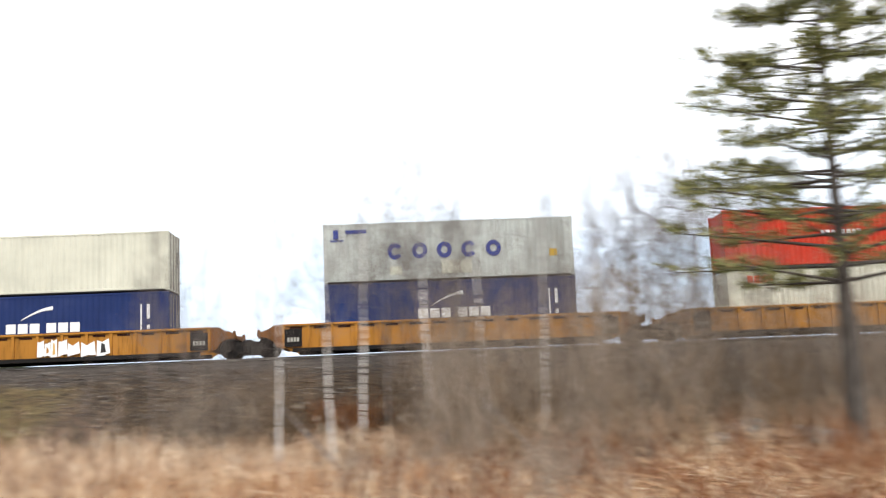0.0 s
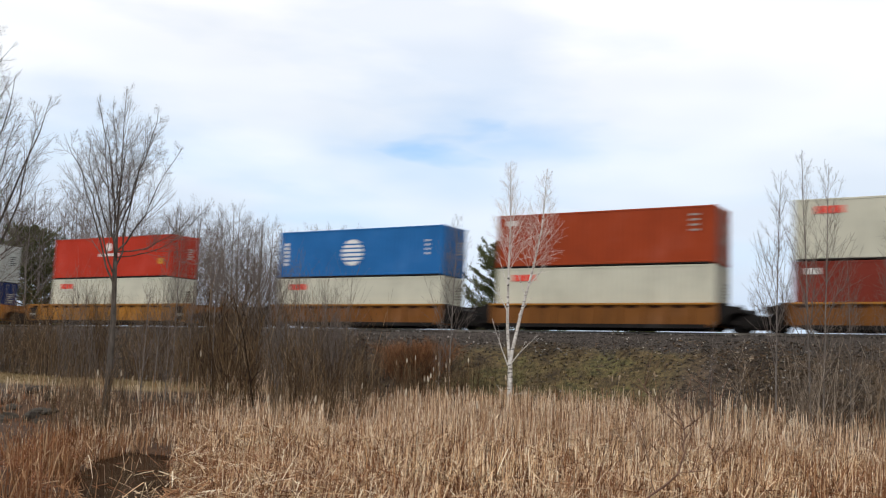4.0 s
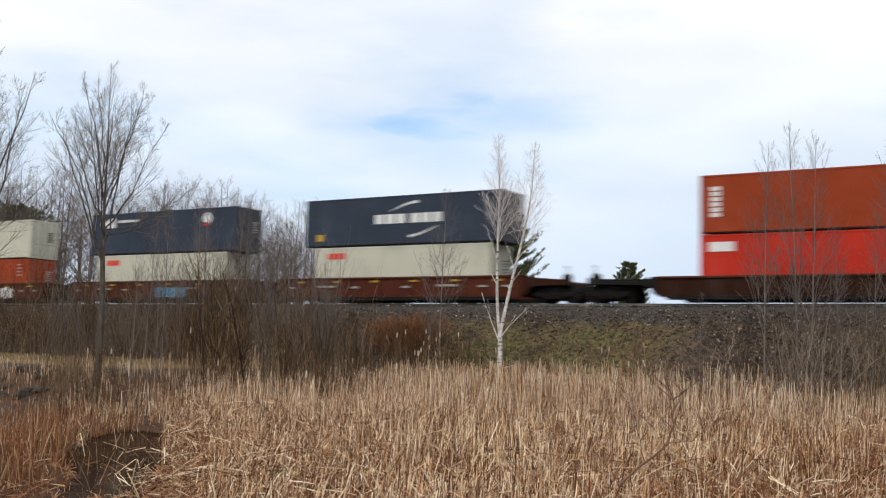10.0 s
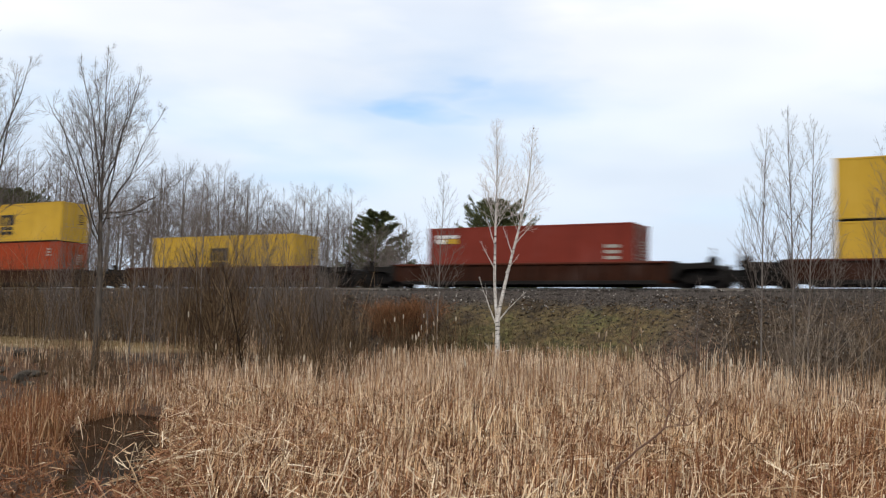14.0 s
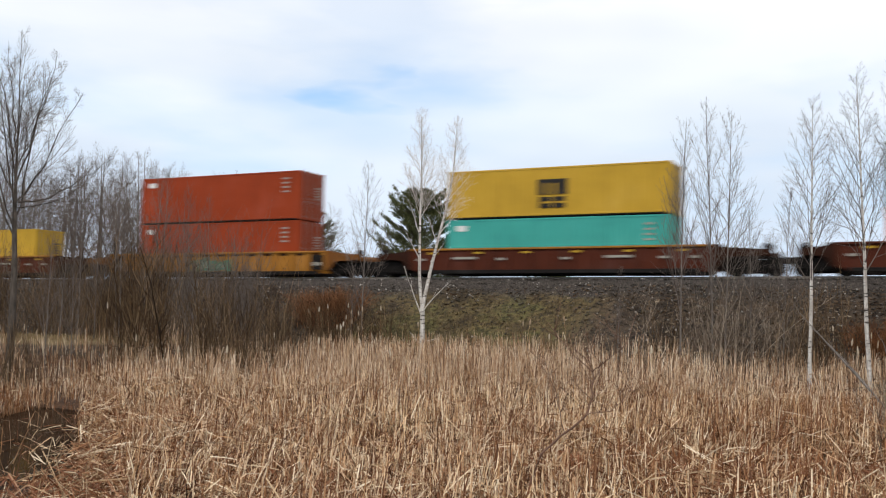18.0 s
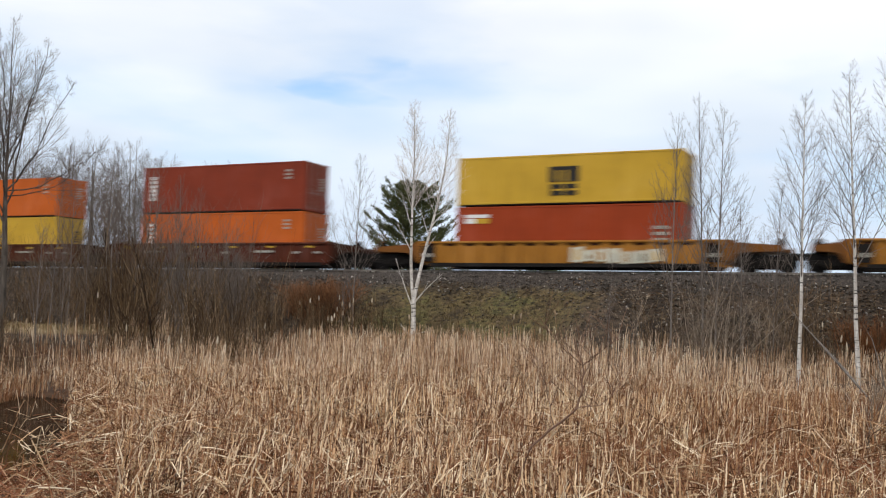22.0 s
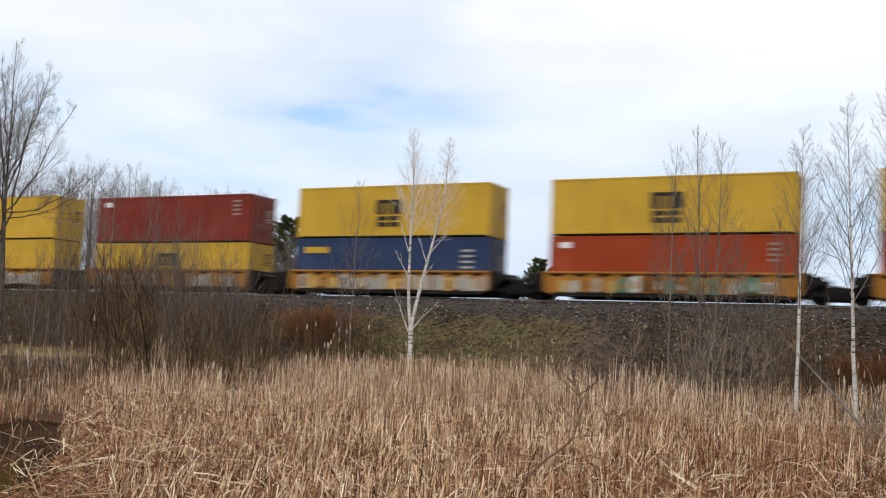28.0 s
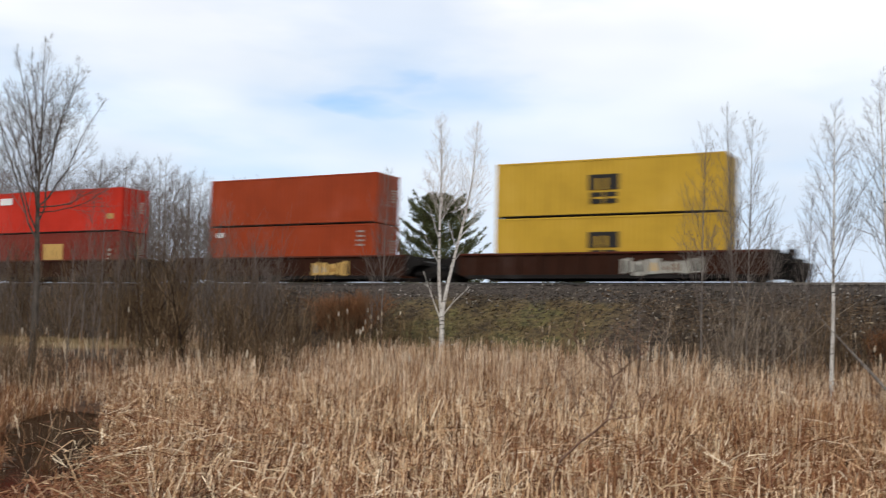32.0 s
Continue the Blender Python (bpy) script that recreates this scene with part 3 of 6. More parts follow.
def marks(kind, L, H):
    """Painted shapes on a container's side: list of (name, mesh, colour). They lie just proud of the ribs."""
    if (kind, L, H) in MARKS:
        return MARKS[kind, L, H]
    out = []

    def blocks(name, colour, rects):
        g = Geo()
        for x0, x1, z0, z1 in rects:
            g.box(x0, x1, -0.009, 0.0, z0, z1)
        out.append((name, g.mesh(name), colour))

    h = H
    if kind == "rings":      # five dark blue blocks on a pale side, faded patches below
        for k in range(5):
            g = Geo()
            cx = -2.62 + k * 1.2
            n = 18
            a0, a1 = (0.6, 5.68) if k in (0, 3) else (0, 2 * math.pi)
            v, f = [], []
            for i in range(n + 1):
                a = a0 + (a1 - a0) * i / n
                for r in (0.37, 0.17):
                    v.append((cx + r * math.cos(a), -0.006, h * 0.5 + r * 1.08 * math.sin(a)))
            f = [(2 * i, 2 * i + 1, 2 * i + 3, 2 * i + 2) for i in range(n)]
            out.append(("lettering_shape", g.add(v, f).mesh("lettering_shape"), "logo_blue"))
        blocks("faded_patch", "cream", [(-0.4, 1.1, 0.28, 0.95)])
        blocks("faded_patch", "cream", [(-2.9, -2.3, 0.3, 0.7)])
        blocks("small_marking", "logo_blue", [(-5.6, -5.35, h - 0.75, h - 0.3), (-5.0, -4.0, h - 0.5, h - 0.32), (-5.75, -5.1, h - 0.86, h - 0.8)])
        blocks("yellow_label", "yellow", [(4.9, 5.3, h * 0.33, h * 0.33 + 0.35)])
    elif kind == "swoosh":   # white bars under a white stroke
        xs = -1.6
        for k in range(6):
            x = xs + k * 0.56 + (0.22 if k > 2 else 0)
            blocks("lettering_shape", "white", [(x, x + 0.46, 1.1, 1.56)])
        g = Geo()
        n = 12
        v = []
        for i in range(n + 1):
            a = i / n
            x, z = -0.9 + 1.5 * a, 1.75 + 0.62 * math.sin(a * 1.45)
            wd = 0.03 + 0.15 * a
            v += [(x, -0.006, z), (x, -0.006, z - wd)]
        out.append(("stroke", g.add(v, [(2 * i, 2 * i + 1, 2 * i + 3, 2 * i + 2) for i in range(n)]).mesh("stroke"), "white"))
        blocks("small_marking", "white", [(4.75, 4.82, 0.9, 2.3), (5.05, 5.2, 1.1, 1.3), (5.05, 5.2, 1.6, 2.3)])
    elif kind == "dash":     # small red-orange bars near a top corner
        x = -5.1
        for k in range(4):
            blocks("lettering_shape", "logo_red", [(x + k * 0.33, x + k * 0.33 + 0.27, h - 0.72, h - 0.36)])
    elif kind == "crest":    # white disc above a white bar
        g = Geo().disc((-0.25, h - 0.72), 0.3, -0.009, 0.0, 18)
        out.append(("emblem", g.mesh("emblem"), "white"))
        for k in range(8):
            blocks("lettering_shape", "white", [(-1.25 + k * 0.26, -1.06 + k * 0.26, h - 1.38, h - 1.17)])
        blocks("yellow_label", "yellow", [(4.9, 5.3, h * 0.3, h * 0.3 + 0.4)])
    elif kind == "globe":    # white disc cut by bars of the side's colour
        g = Geo().disc((-0.4, h * 0.5), 0.80, -0.006, 0.0, 28)
        out.append(("emblem", g.mesh("emblem"), "white"))
        for z in (-0.5, -0.26, 0.0, 0.26, 0.5):
            g = Geo().box(-1.3, 0.5, -0.012, -0.007, h * 0.5 + z - 0.045, h * 0.5 + z + 0.045)
            out.append(("emblem_bar", g.mesh("emblem_bar"), "blue"))
        blocks("small_marking", "white", [(-5.7, -5.4, z, z + 0.18) for z in (0.75, 1.0, 1.25, 1.5, 1.75, 2.0)])
        blocks("small_marking", "white", [(4.9, 5.1, z, z + 0.12) for z in (1.2, 1.45, 1.7, 1.95)])
    elif kind == "globe_patch":
        for name, me, colour in marks("globe", L, H):
            out.append((name, me, colour))
        blocks("tan_patch", "olive", [(-4.75, -3.75, 0.75, 2.15)])
    elif kind == "square":   # dark square with paler legs above two small dark shapes
        x = -0.9
        blocks("emblem", "black", [(x, x + 1.62, h * 0.44, h * 0.44 + 0.80)])
        for k in range(2):
            g = Geo().box(x + 0.42 + k * 0.46, x + 0.56 + k * 0.46, -0.014, -0.0095, h * 0.44, h * 0.44 + 0.60)
            out.append(("emblem_bar", g.mesh("emblem_bar"), "yellow"))
        for k in range(2):
            blocks("lettering_shape", "black", [(x + 0.1 + k * 0.76, x + 0.76 + k * 0.76, h * 0.44 - 0.70, h * 0.44 - 0.12)])
        for k in range(2):
            g = Geo().box(x + 0.28 + k * 0.76, x + 0.76 + k * 0.76, -0.014, -0.0095, h * 0.44 - 0.46, h * 0.44 - 0.36)
            out.append(("lettering_gap", g.mesh("lettering_gap"), "yellow"))
    elif kind == "stack":    # a column of small white bars at one end
        blocks("small_marking", "white", [(-5.55, -5.1, z, z + 0.2) for z in (0.8, 1.06, 1.32, 1.58, 1.84, 2.1)])
        blocks("small_marking", "pale", [(4.7, 5.1, h - 0.6 - 0.22 * k, h - 0.48 - 0.22 * k) for k in range(3)])
    elif kind == "tag":      # small white label in a corner
        blocks("small_marking", "white", [(-5.55, -4.95, h - 0.62, h - 0.32)])
        blocks("small_marking", "pale", [(4.8, 5.25, h - 0.5 - 0.26 * k, h - 0.4 - 0.26 * k) for k in range(4)])
    elif kind == "wide_tag":
        blocks("small_marking", "white", [(-5.65, -4.4, h - 0.85, h - 0.38)])
        blocks("yellow_label", "tan", [(4.8, 5.4, 0.8, 1.15)])
    elif kind == "corner_tag":
        blocks("small_marking", "pale", [(-5.6, -5.0, h - 0.66, h - 0.36)])
        blocks("yellow_label", "tan", [(4.4, 5.0, 0.75, 1.15)])
        blocks("small_marking", "pale", [(4.2, 5.2, h - 0.55 - 0.4 * k, h - 0.40 - 0.4 * k) for k in range(2)])
    elif kind == "two_tone_tag":
        blocks("small_marking", "white", [(-5.6, -4.2, h - 0.6, h - 0.42), (-5.6, -5.0, h - 0.9, h - 0.64)])
        blocks("yellow_label", "yellow", [(-5.0, -4.2, h - 0.9, h - 0.64)])
        blocks("small_marking", "pale", [(4.6, 5.4, 0.7 + 0.3 * k, 0.86 + 0.3 * k) for k in range(4)])
    elif kind == "patch":
        blocks("tan_patch", "tan", [(-1.05, 0.85, 1.0, 2.15)])
        blocks("small_marking", "pale", [(5.0, 5.3, 0.7 + 0.3 * k, 0.86 + 0.3 * k) for k in range(4)])
    elif kind == "long_tag":
        blocks("small_marking", "logo_red", [(-5.6, -5.25, h - 0.75, h - 0.45)])
        blocks("small_marking", "white", [(-5.2, -3.6, h - 0.7, h - 0.48)])
        blocks("small_marking", "white", [(-2.9, -2.4, 0.35, 0.5), (1.0, 1.7, 0.3, 0.42)])
    elif kind == "ghost":    # dark square marks faded on orange
        blocks("small_marking", "white", [(-5.4, -4.3, 1.55, 2.25)])
        blocks("faded_mark", "maroon", [(-2.7, -2.3, 1.5, 1.9), (-1.9, -1.5, 1.5, 1.9)])
    elif kind == "yellow_tag":
        blocks("yellow_label", "yellow", [(-5.5, -3.9, 2.05, 2.4)])
        blocks("small_marking", "pale", [(4.5, 5.2, 1.2 + 0.3 * k, 1.32 + 0.3 * k) for k in range(4)])
    elif kind == "dragon":   # white blot and a thin bar; a pale spot at the far end
        g = Geo()
        for cx, cz, r in ((-5.3, h - 0.75, 0.28), (-4.95, h - 0.6, 0.25), (-4.75, h - 0.85, 0.32), (-5.75, h - 0.7, 0.16), (-4.6, h - 0.45, 0.15)):
            g.disc((cx, cz), r, -0.009, 0.0, 9)
        out.append(("emblem", g.mesh("emblem"), "white"))
        for k in range(9):
            blocks("lettering_shape", "white", [(-4.2 + k * 0.23, -4.03 + k * 0.23, h - 0.68, h - 0.50)])
        g = Geo().disc((4.3, h - 0.7), 0.42, -0.009, 0.0, 7)
        out.append(("pale_spot", g.mesh("pale_spot"), "white"))
        blocks("small_marking", "logo_red", [(4.05, 4.5, h - 1.2, h - 0.95)])
    elif kind == "banner":   # wide pale letters between two strokes
        for k in range(6):
            x = -1.7 + k * 0.75 + (0.25 if k > 2 else 0)
            blocks("lettering_shape", "white", [(x, x + 0.62, h * 0.43, h * 0.43 + 0.55)])
        for s in (1, -1):
            g = Geo()
            n = 12
            v = []
            for i in range(n + 1):
                a = i / n
                x = (-0.7 + 1.9 * a) * s + (0.1 if s > 0 else 1.9)
                z = h * 0.43 + (0.75 + 0.55 * math.sin(a * 1.5) if s > 0 else -0.2 - 0.5 * math.sin(a * 1.5))
                wd = 0.04 + 0.12 * a
                v += [(x, -0.006, z), (x, -0.006, z - wd)]
            out.append(("stroke", g.add(v, [(2 * i, 2 * i + 1, 2 * i + 3, 2 * i + 2) for i in range(n)]).mesh("stroke"), "white"))
        blocks("yellow_label", "yellow", [(-6.0, -5.5, 0.35, 0.75)])
    MARKS[kind, L, H] = out
    return out


def build_container(colour, mark, L, H, label, locks=False):
    """One container; origin at the middle of its floor, doors at the +x end."""
    me = container_meshes(L, H)
    mat = M[colour]
    box = tagged(new("shipping_container"), label, "container", "containers on the train")
    w = 1.219
    for x in (-L / 2 + 0.08, L / 2 - 0.08):
        for y in (-w + 0.08, w - 0.08):
            part("corner_post", me["corner_post"], mat, box, at=pose(x, y, 0))
            for z in (0, H - 0.118):
                part("corner_casting", me["corner_casting"], mat, box, at=pose(x * 1.0007, y * 1.003, z))
    for y in (-w, w):
        s = -1 if y < 0 else 1
        part("lower_rail", me["lower_rail"], mat, box, at=pose(0, y - s * 0.045, 0))
        part("upper_rail", me["upper_rail"], mat, box, at=pose(0, y - s * 0.035, 0))
        part("side_wall", me["side_wall"], mat, box, at=pose(0, y - s * 0.012, 0, 0, 0, 0 if s < 0 else 180))
    if locks:
        if "lock" not in MARKS:
            MARKS["lock"] = Geo().box(-0.07, 0.07, -0.05, 0.05, -0.055, 0.002).mesh("twist_lock")
        for x in (-5.99, 5.99):
            for y in (-w + 0.1, w - 0.1):
                part("twist_lock", MARKS["lock"], M["iron"], box, "dark steel twist lock", pose(x, y, 0))
    part("front_wall", me["front_wall"], mat, box, at=pose(-L / 2 + 0.05, 0, 0))
    part("roof", me["roof"], mat, box)
    part("floor_and_seam_shade", me["floor_and_seam_shade"], M["iron"], box, "dark steel underframe with a strip for seam shade")
    part("header", me["header"], mat, box, at=pose(L / 2 - 0.04, 0, 0))
    part("sill", me["sill"], mat, box, at=pose(L / 2 - 0.04, 0, 0))
    for y in (-0.57, 0.57):
        door = part("door", me["door"], mat, box, at=pose(L / 2 - 0.03, y, 0))
        for d in (-0.28, 0.28):
            part("locking_bar", me["locking_bar"], M["steel"], door, "galvanised locking bar", pose(0.055, d, 0))
    for name, g, c in marks(mark, L, H) if mark else ():
        part(name, g, M[c], box, at=pose(0, -w - 0.001, 0))
    # small lettering bars on the doors
    if "lab" not in MARKS:
        g = Geo()
        for k in range(5):
            g.box(0, 0.006, -0.25, 0.22 - 0.07 * (k % 3), 1.95 - k * 0.16, 2.03 - k * 0.16)
        MARKS["lab"] = g.mesh("door_lettering")
    part("door_lettering", MARKS["lab"], M["pale" if colour not in ("cream", "grey", "yellow") else "black"], box, at=pose(L / 2 + 0.016, 0.6, 0))
    return box


# ---------------------------------------------------------------- the train: well cars
CARS = {}


def side_outline(W, z0=0.2, z1=1.45):
    """The side of a well: a long plate whose ends rise over the trucks."""
    h = W / 2
    return [(-h, z0 + 0.30), (-h + 0.5, z0), (h - 0.5, z0), (h, z0 + 0.30), (h, z1), (-h, z1)]


def car_meshes(W, P, low=False):
    """Part meshes of one well car unit: well length W, length over its ends P; origin on the rail top below its middle."""
    if (W, P, low) in CARS:
        return CARS[W, P, low]
    b = {}
    z1 = 1.26 if low else 1.45 if W > 13 else 1.36
    b["side_plate"] = Geo().plate(side_outline(W, 0.2, z1), -0.012, 0.012)
    b["top_chord"] = Geo().box(-W / 2, W / 2, -0.12, 0.09, z1 - 0.05, z1 + 0.06, 0.02)
    b["bottom_chord"] = Geo().box(-W / 2 + 0.5, W / 2 - 0.5, -0.075, 0.075, 0.15, 0.36, 0.02)
    b["side_post"] = Geo().plate([(-0.07, 0.36), (0.07, 0.36), (0.07, z1 - 0.04), (-0.07, z1 - 0.04)], -0.10, 0.0)
    # thin dark box that draws one shaded opening; the plate itself has no hole
    b["slot_shade"] = Geo().box(-0.30, 0.30, -0.016, 0.0, z1 - 0.19, z1 - 0.085)
    b["floor_beam"] = Geo().box(-0.12, 0.12, -1.42, 1.42, 0.17, 0.33, 0.02)
    e = P / 2 - W / 2 - 0.5
    g = Geo()
    g.plate([(-0.1, 1.0), (e, 0.92), (e, 1.08), (e - 0.25, 1.2), (-0.1, 1.24)], -1.15, 1.15)
    g.plate([(-0.1, 0.5), (0.35, 0.95), (-0.1, 1.0)], -1.35, -1.25)
    g.plate([(-0.1, 0.5), (0.35, 0.95), (-0.1, 1.0)], 1.25, 1.35)
    g.box(-0.1, e * 0.7, -1.42, -1.16, 1.10, 1.20, 0.02)
    g.box(-0.1, e * 0.7, 1.16, 1.42, 1.10, 1.20, 0.02)
    b["end_platform"] = g
    g = Geo()
    g.plate([(0.0, 0.42), (0.22, 0.42), (0.42, 0.72), (0.7, 0.9), (e, 0.98), (e, 1.18), (e - 0.35, 1.24), (0.55, z1 - 0.08), (0.40, z1 + 0.05), (0.0, z1 + 0.05)], -0.05, 0.05)
    g.box(e - 0.14, e - 0.02, -0.1, 0.1, 0.98, 1.3, 0.02)
    b["end_arch"] = g
    b["reflector"] = Geo().box(-0.22, 0.22, -0.008, 0.0, 1.2, 1.31)
    b["label_bar"] = Geo().box(-0.7, 0.7, -0.006, 0.0, 0.92, 1.04)
    b["small_bar"] = Geo().box(-0.22, 0.22, -0.006, 0.0, 0.86, 0.98)
    b["bulkhead"] = Geo().box(-0.06, 0.06, -1.4, 1.4, 0.34, z1 + 0.05, 0.02)
    b["number_panel"] = Geo().plate([(-0.42, 0.42), (0.42, 0.42), (0.42, 1.26), (-0.42, 1.26)], -0.016, 0.0)
    g = Geo()
    for k in range(4):
        g.box(-0.28 + k * 0.15, -0.17 + k * 0.15, -0.006, 0.0, 0.66, 0.86)
    b["panel_lettering"] = g
    g = Geo()
    for y in (-1.3, -0.9):
        g.bar((0, y, 1.2), (0, y, 1.95), 0.02)
    for z in (1.5, 1.93):
        g.bar((0, -1.3, z), (0, -0.9, z), 0.018)
    b["handrail"] = g
    g = Geo().disc((0, 0), 0.26, -0.08, 0.08, 16)
    b["brake_wheel"] = g
    g = Geo().box(-0.2, 0.5, -0.14, 0.14, 0.62, 0.92, 0.03)
    g.box(0.42, 0.62, -0.2, 0.2, 0.60, 0.94, 0.04)
    b["coupler"] = g
    # truck: two side frames, bolster, two wheelsets
    g = Geo()
    g.plate([(-1.15, 0.40), (-0.75, 0.40), (-0.5, 0.22), (0.5, 0.22), (0.75, 0.40), (1.15, 0.40), (1.15, 0.60), (0.8, 0.62), (0.45, 0.78), (-0.45, 0.78), (-0.8, 0.62), (-1.15, 0.60)], -0.09, 0.09)
    for k in (-0.2, 0.0, 0.2):
        g.bar((k, -0.12, 0.3), (k, -0.12, 0.56), 0.07, 8)
    for x in (-0.89, 0.89):
        g.box(x - 0.17, x + 0.17, -0.16, 0.1, 0.34, 0.56, 0.03)
    b["side_frame"] = g
    b["bolster"] = Geo().box(-0.22, 0.22, -1.15, 1.15, 0.5, 0.86, 0.04)
    g = Geo()
    for s in (-1, 1):
        y = s * 0.7525
        g.disc((0, 0), 0.508, y - s * 0.06 - 0.012, y - s * 0.06 + 0.012, 28)
        g.disc((0, 0), 0.483, y - 0.065, y + 0.065, 28)
        g.disc((0, 0), 0.37, y + s * 0.066, y + s * 0.05, 24, 0.1)
        for k in range(3):
            a = k * 2.094
            g.disc((0.24 * math.cos(a), 0.24 * math.sin(a)), 0.04, y + s * 0.06, y + s * 0.08, 8)
    g.disc((0, 0), 0.085, -1.0, 1.0, 12)
    b["wheelset"] = g
    CARS[W, P, low] = {k: q.mesh(k) for k, q in b.items()}
    return CARS[W, P, low]


WHEELS = []


def add_truck(car, me, x):
    t = part("truck", me["bolster"], M["iron"], car, "black cast truck", pose(x, 0, 0))
    for y in (-1.0, 1.0):
        part("side_frame", me["side_frame"], M["iron"], t, at=pose(0, y, 0, 0, 0, 0 if y < 0 else 180))
    for d in (-0.89, 0.89):
        w = part("wheelset", me["wheelset"], M["iron"], t, "steel wheelset on its axle", pose(d, 0, 0.483))
        WHEELS.append((w, d))


def build_car(colour, W, P, left, right, label, trim="ochre", panels=True, reflectors=False, low=False, longer=(0.0, 0.0)):
    """One unit. left, right: 'joint' (shares the neighbour's truck), 'truck' (carries the shared truck) or 'end' (own truck and coupler). longer: extra reach of each end platform."""
    me = car_meshes(W, P, low)
    mat = M[colour]
    car = tagged(new("well_car"), label, "freight car", "well cars of the train")
    for y in (-1.46, 1.46):
        s = -1 if y < 0 else 1
        side = part("side_plate", me["side_plate"], mat, car, at=pose(0, y, 0, 0, 0, 0 if s < 0 else 180))
        part("top_chord", me["top_chord"], M[trim], car, at=pose(0, y, 0))
        part("bottom_chord", me["bottom_chord"], M["iron"], car, at=pose(0, y, 0))
        n = int(round(W / 1.2))
        for k in range(n + 1):
            part("side_post", me["side_post"], mat, side, at=pose(-W / 2 + 0.1 + (W - 0.2) * k / n, -0.012, 0))
        # dark strips between the posts put in the shade under the top chord
        if colour in ("ochre", "shaded_ochre") and s < 0:
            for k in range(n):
                part("slot_shade", me["slot_shade"], M["dusk"], side, "dark strip painted for shade below the top chord", pose(-W / 2 + 0.1 + (W - 0.2) * (k + 0.5) / n, -0.012, 0))
        if panels:
            for x in (-W / 2 + 0.55, W / 2 - 0.55):
                p = part("number_panel", me["number_panel"], M["iron"], side, "black lettered panel", pose(x, -0.105, 0))
                part("panel_lettering", me["panel_lettering"], M["pale"], side, at=pose(x, -0.124, 0)) if s < 0 else None
    if reflectors:
        for k in range(6):
            part("reflector", me["reflector"], M["yellow"], car, "yellow reflector strip", pose(-W / 2 + W * (k + 0.5) / 6, -1.58, 0))
        for x in (-W * 0.46, -W * 0.17, W * 0.05, W * 0.36, W * 0.45):
            part("small_bar", me["small_bar"], M["pale"], car, "faded white lettering bar", pose(x, -1.58, 0))
        for x in (-W * 0.3, W * 0.22):
            part("label_bar", me["label_bar"], M["pale"], car, "faded white lettering bar", pose(x, -1.58, 0))
    for k in range(5):
        part("floor_beam", me["floor_beam"], M["iron"], car, at=pose(-W / 2 + W * (k + 0.5) / 5, 0, 0))
    for s, kind, more in ((-1, left, longer[0]), (1, right, longer[1])):
        P_end = P + 2 * more
        me = car_meshes(W, P_end, low)
        turn = 0 if s > 0 else 180
        dark = M["iron"] if W < 13 or colour == "dusk" else M["shaded_ochre"] if colour == "ochre" else M["dusk"]
        part("bulkhead", me["bulkhead"], dark, car, at=pose(s * W / 2, 0, 0))
        part("end_platform", me["end_platform"], dark, car, at=pose(s * W / 2, 0, 0, 0, 0, turn))
        for y in (-1.40, 1.40):
            part("end_arch", me["end_arch"], dark, car, at=pose(s * W / 2, y, 0, 0, 0, turn))
        if kind == "end":
            add_truck(car, me, s * (P_end / 2 - 1.55))
            part("coupler", me["coupler"], M["iron"], car, "rusty knuckle coupler", pose(s * (P_end / 2 - 0.62), 0, 0, 0, 0, turn))
            part("handrail", me["handrail"], mat, car, at=pose(s * (P_end / 2 - 0.75), 0, 0))
            part("brake_wheel", me["brake_wheel"], M["iron"], car, at=pose(s * (P_end / 2 - 0.8), -0.95, 1.32))
        elif kind == "truck":
            add_truck(car, me, s * P / 2)
            if colour == "brown":
                for x in (P_end / 2 - 1.25, P / 2 - 0.35):
                    part("handrail", me["handrail"], M["iron"], car, "dark steel step rail", pose(s * x, 0, 0))
    return car

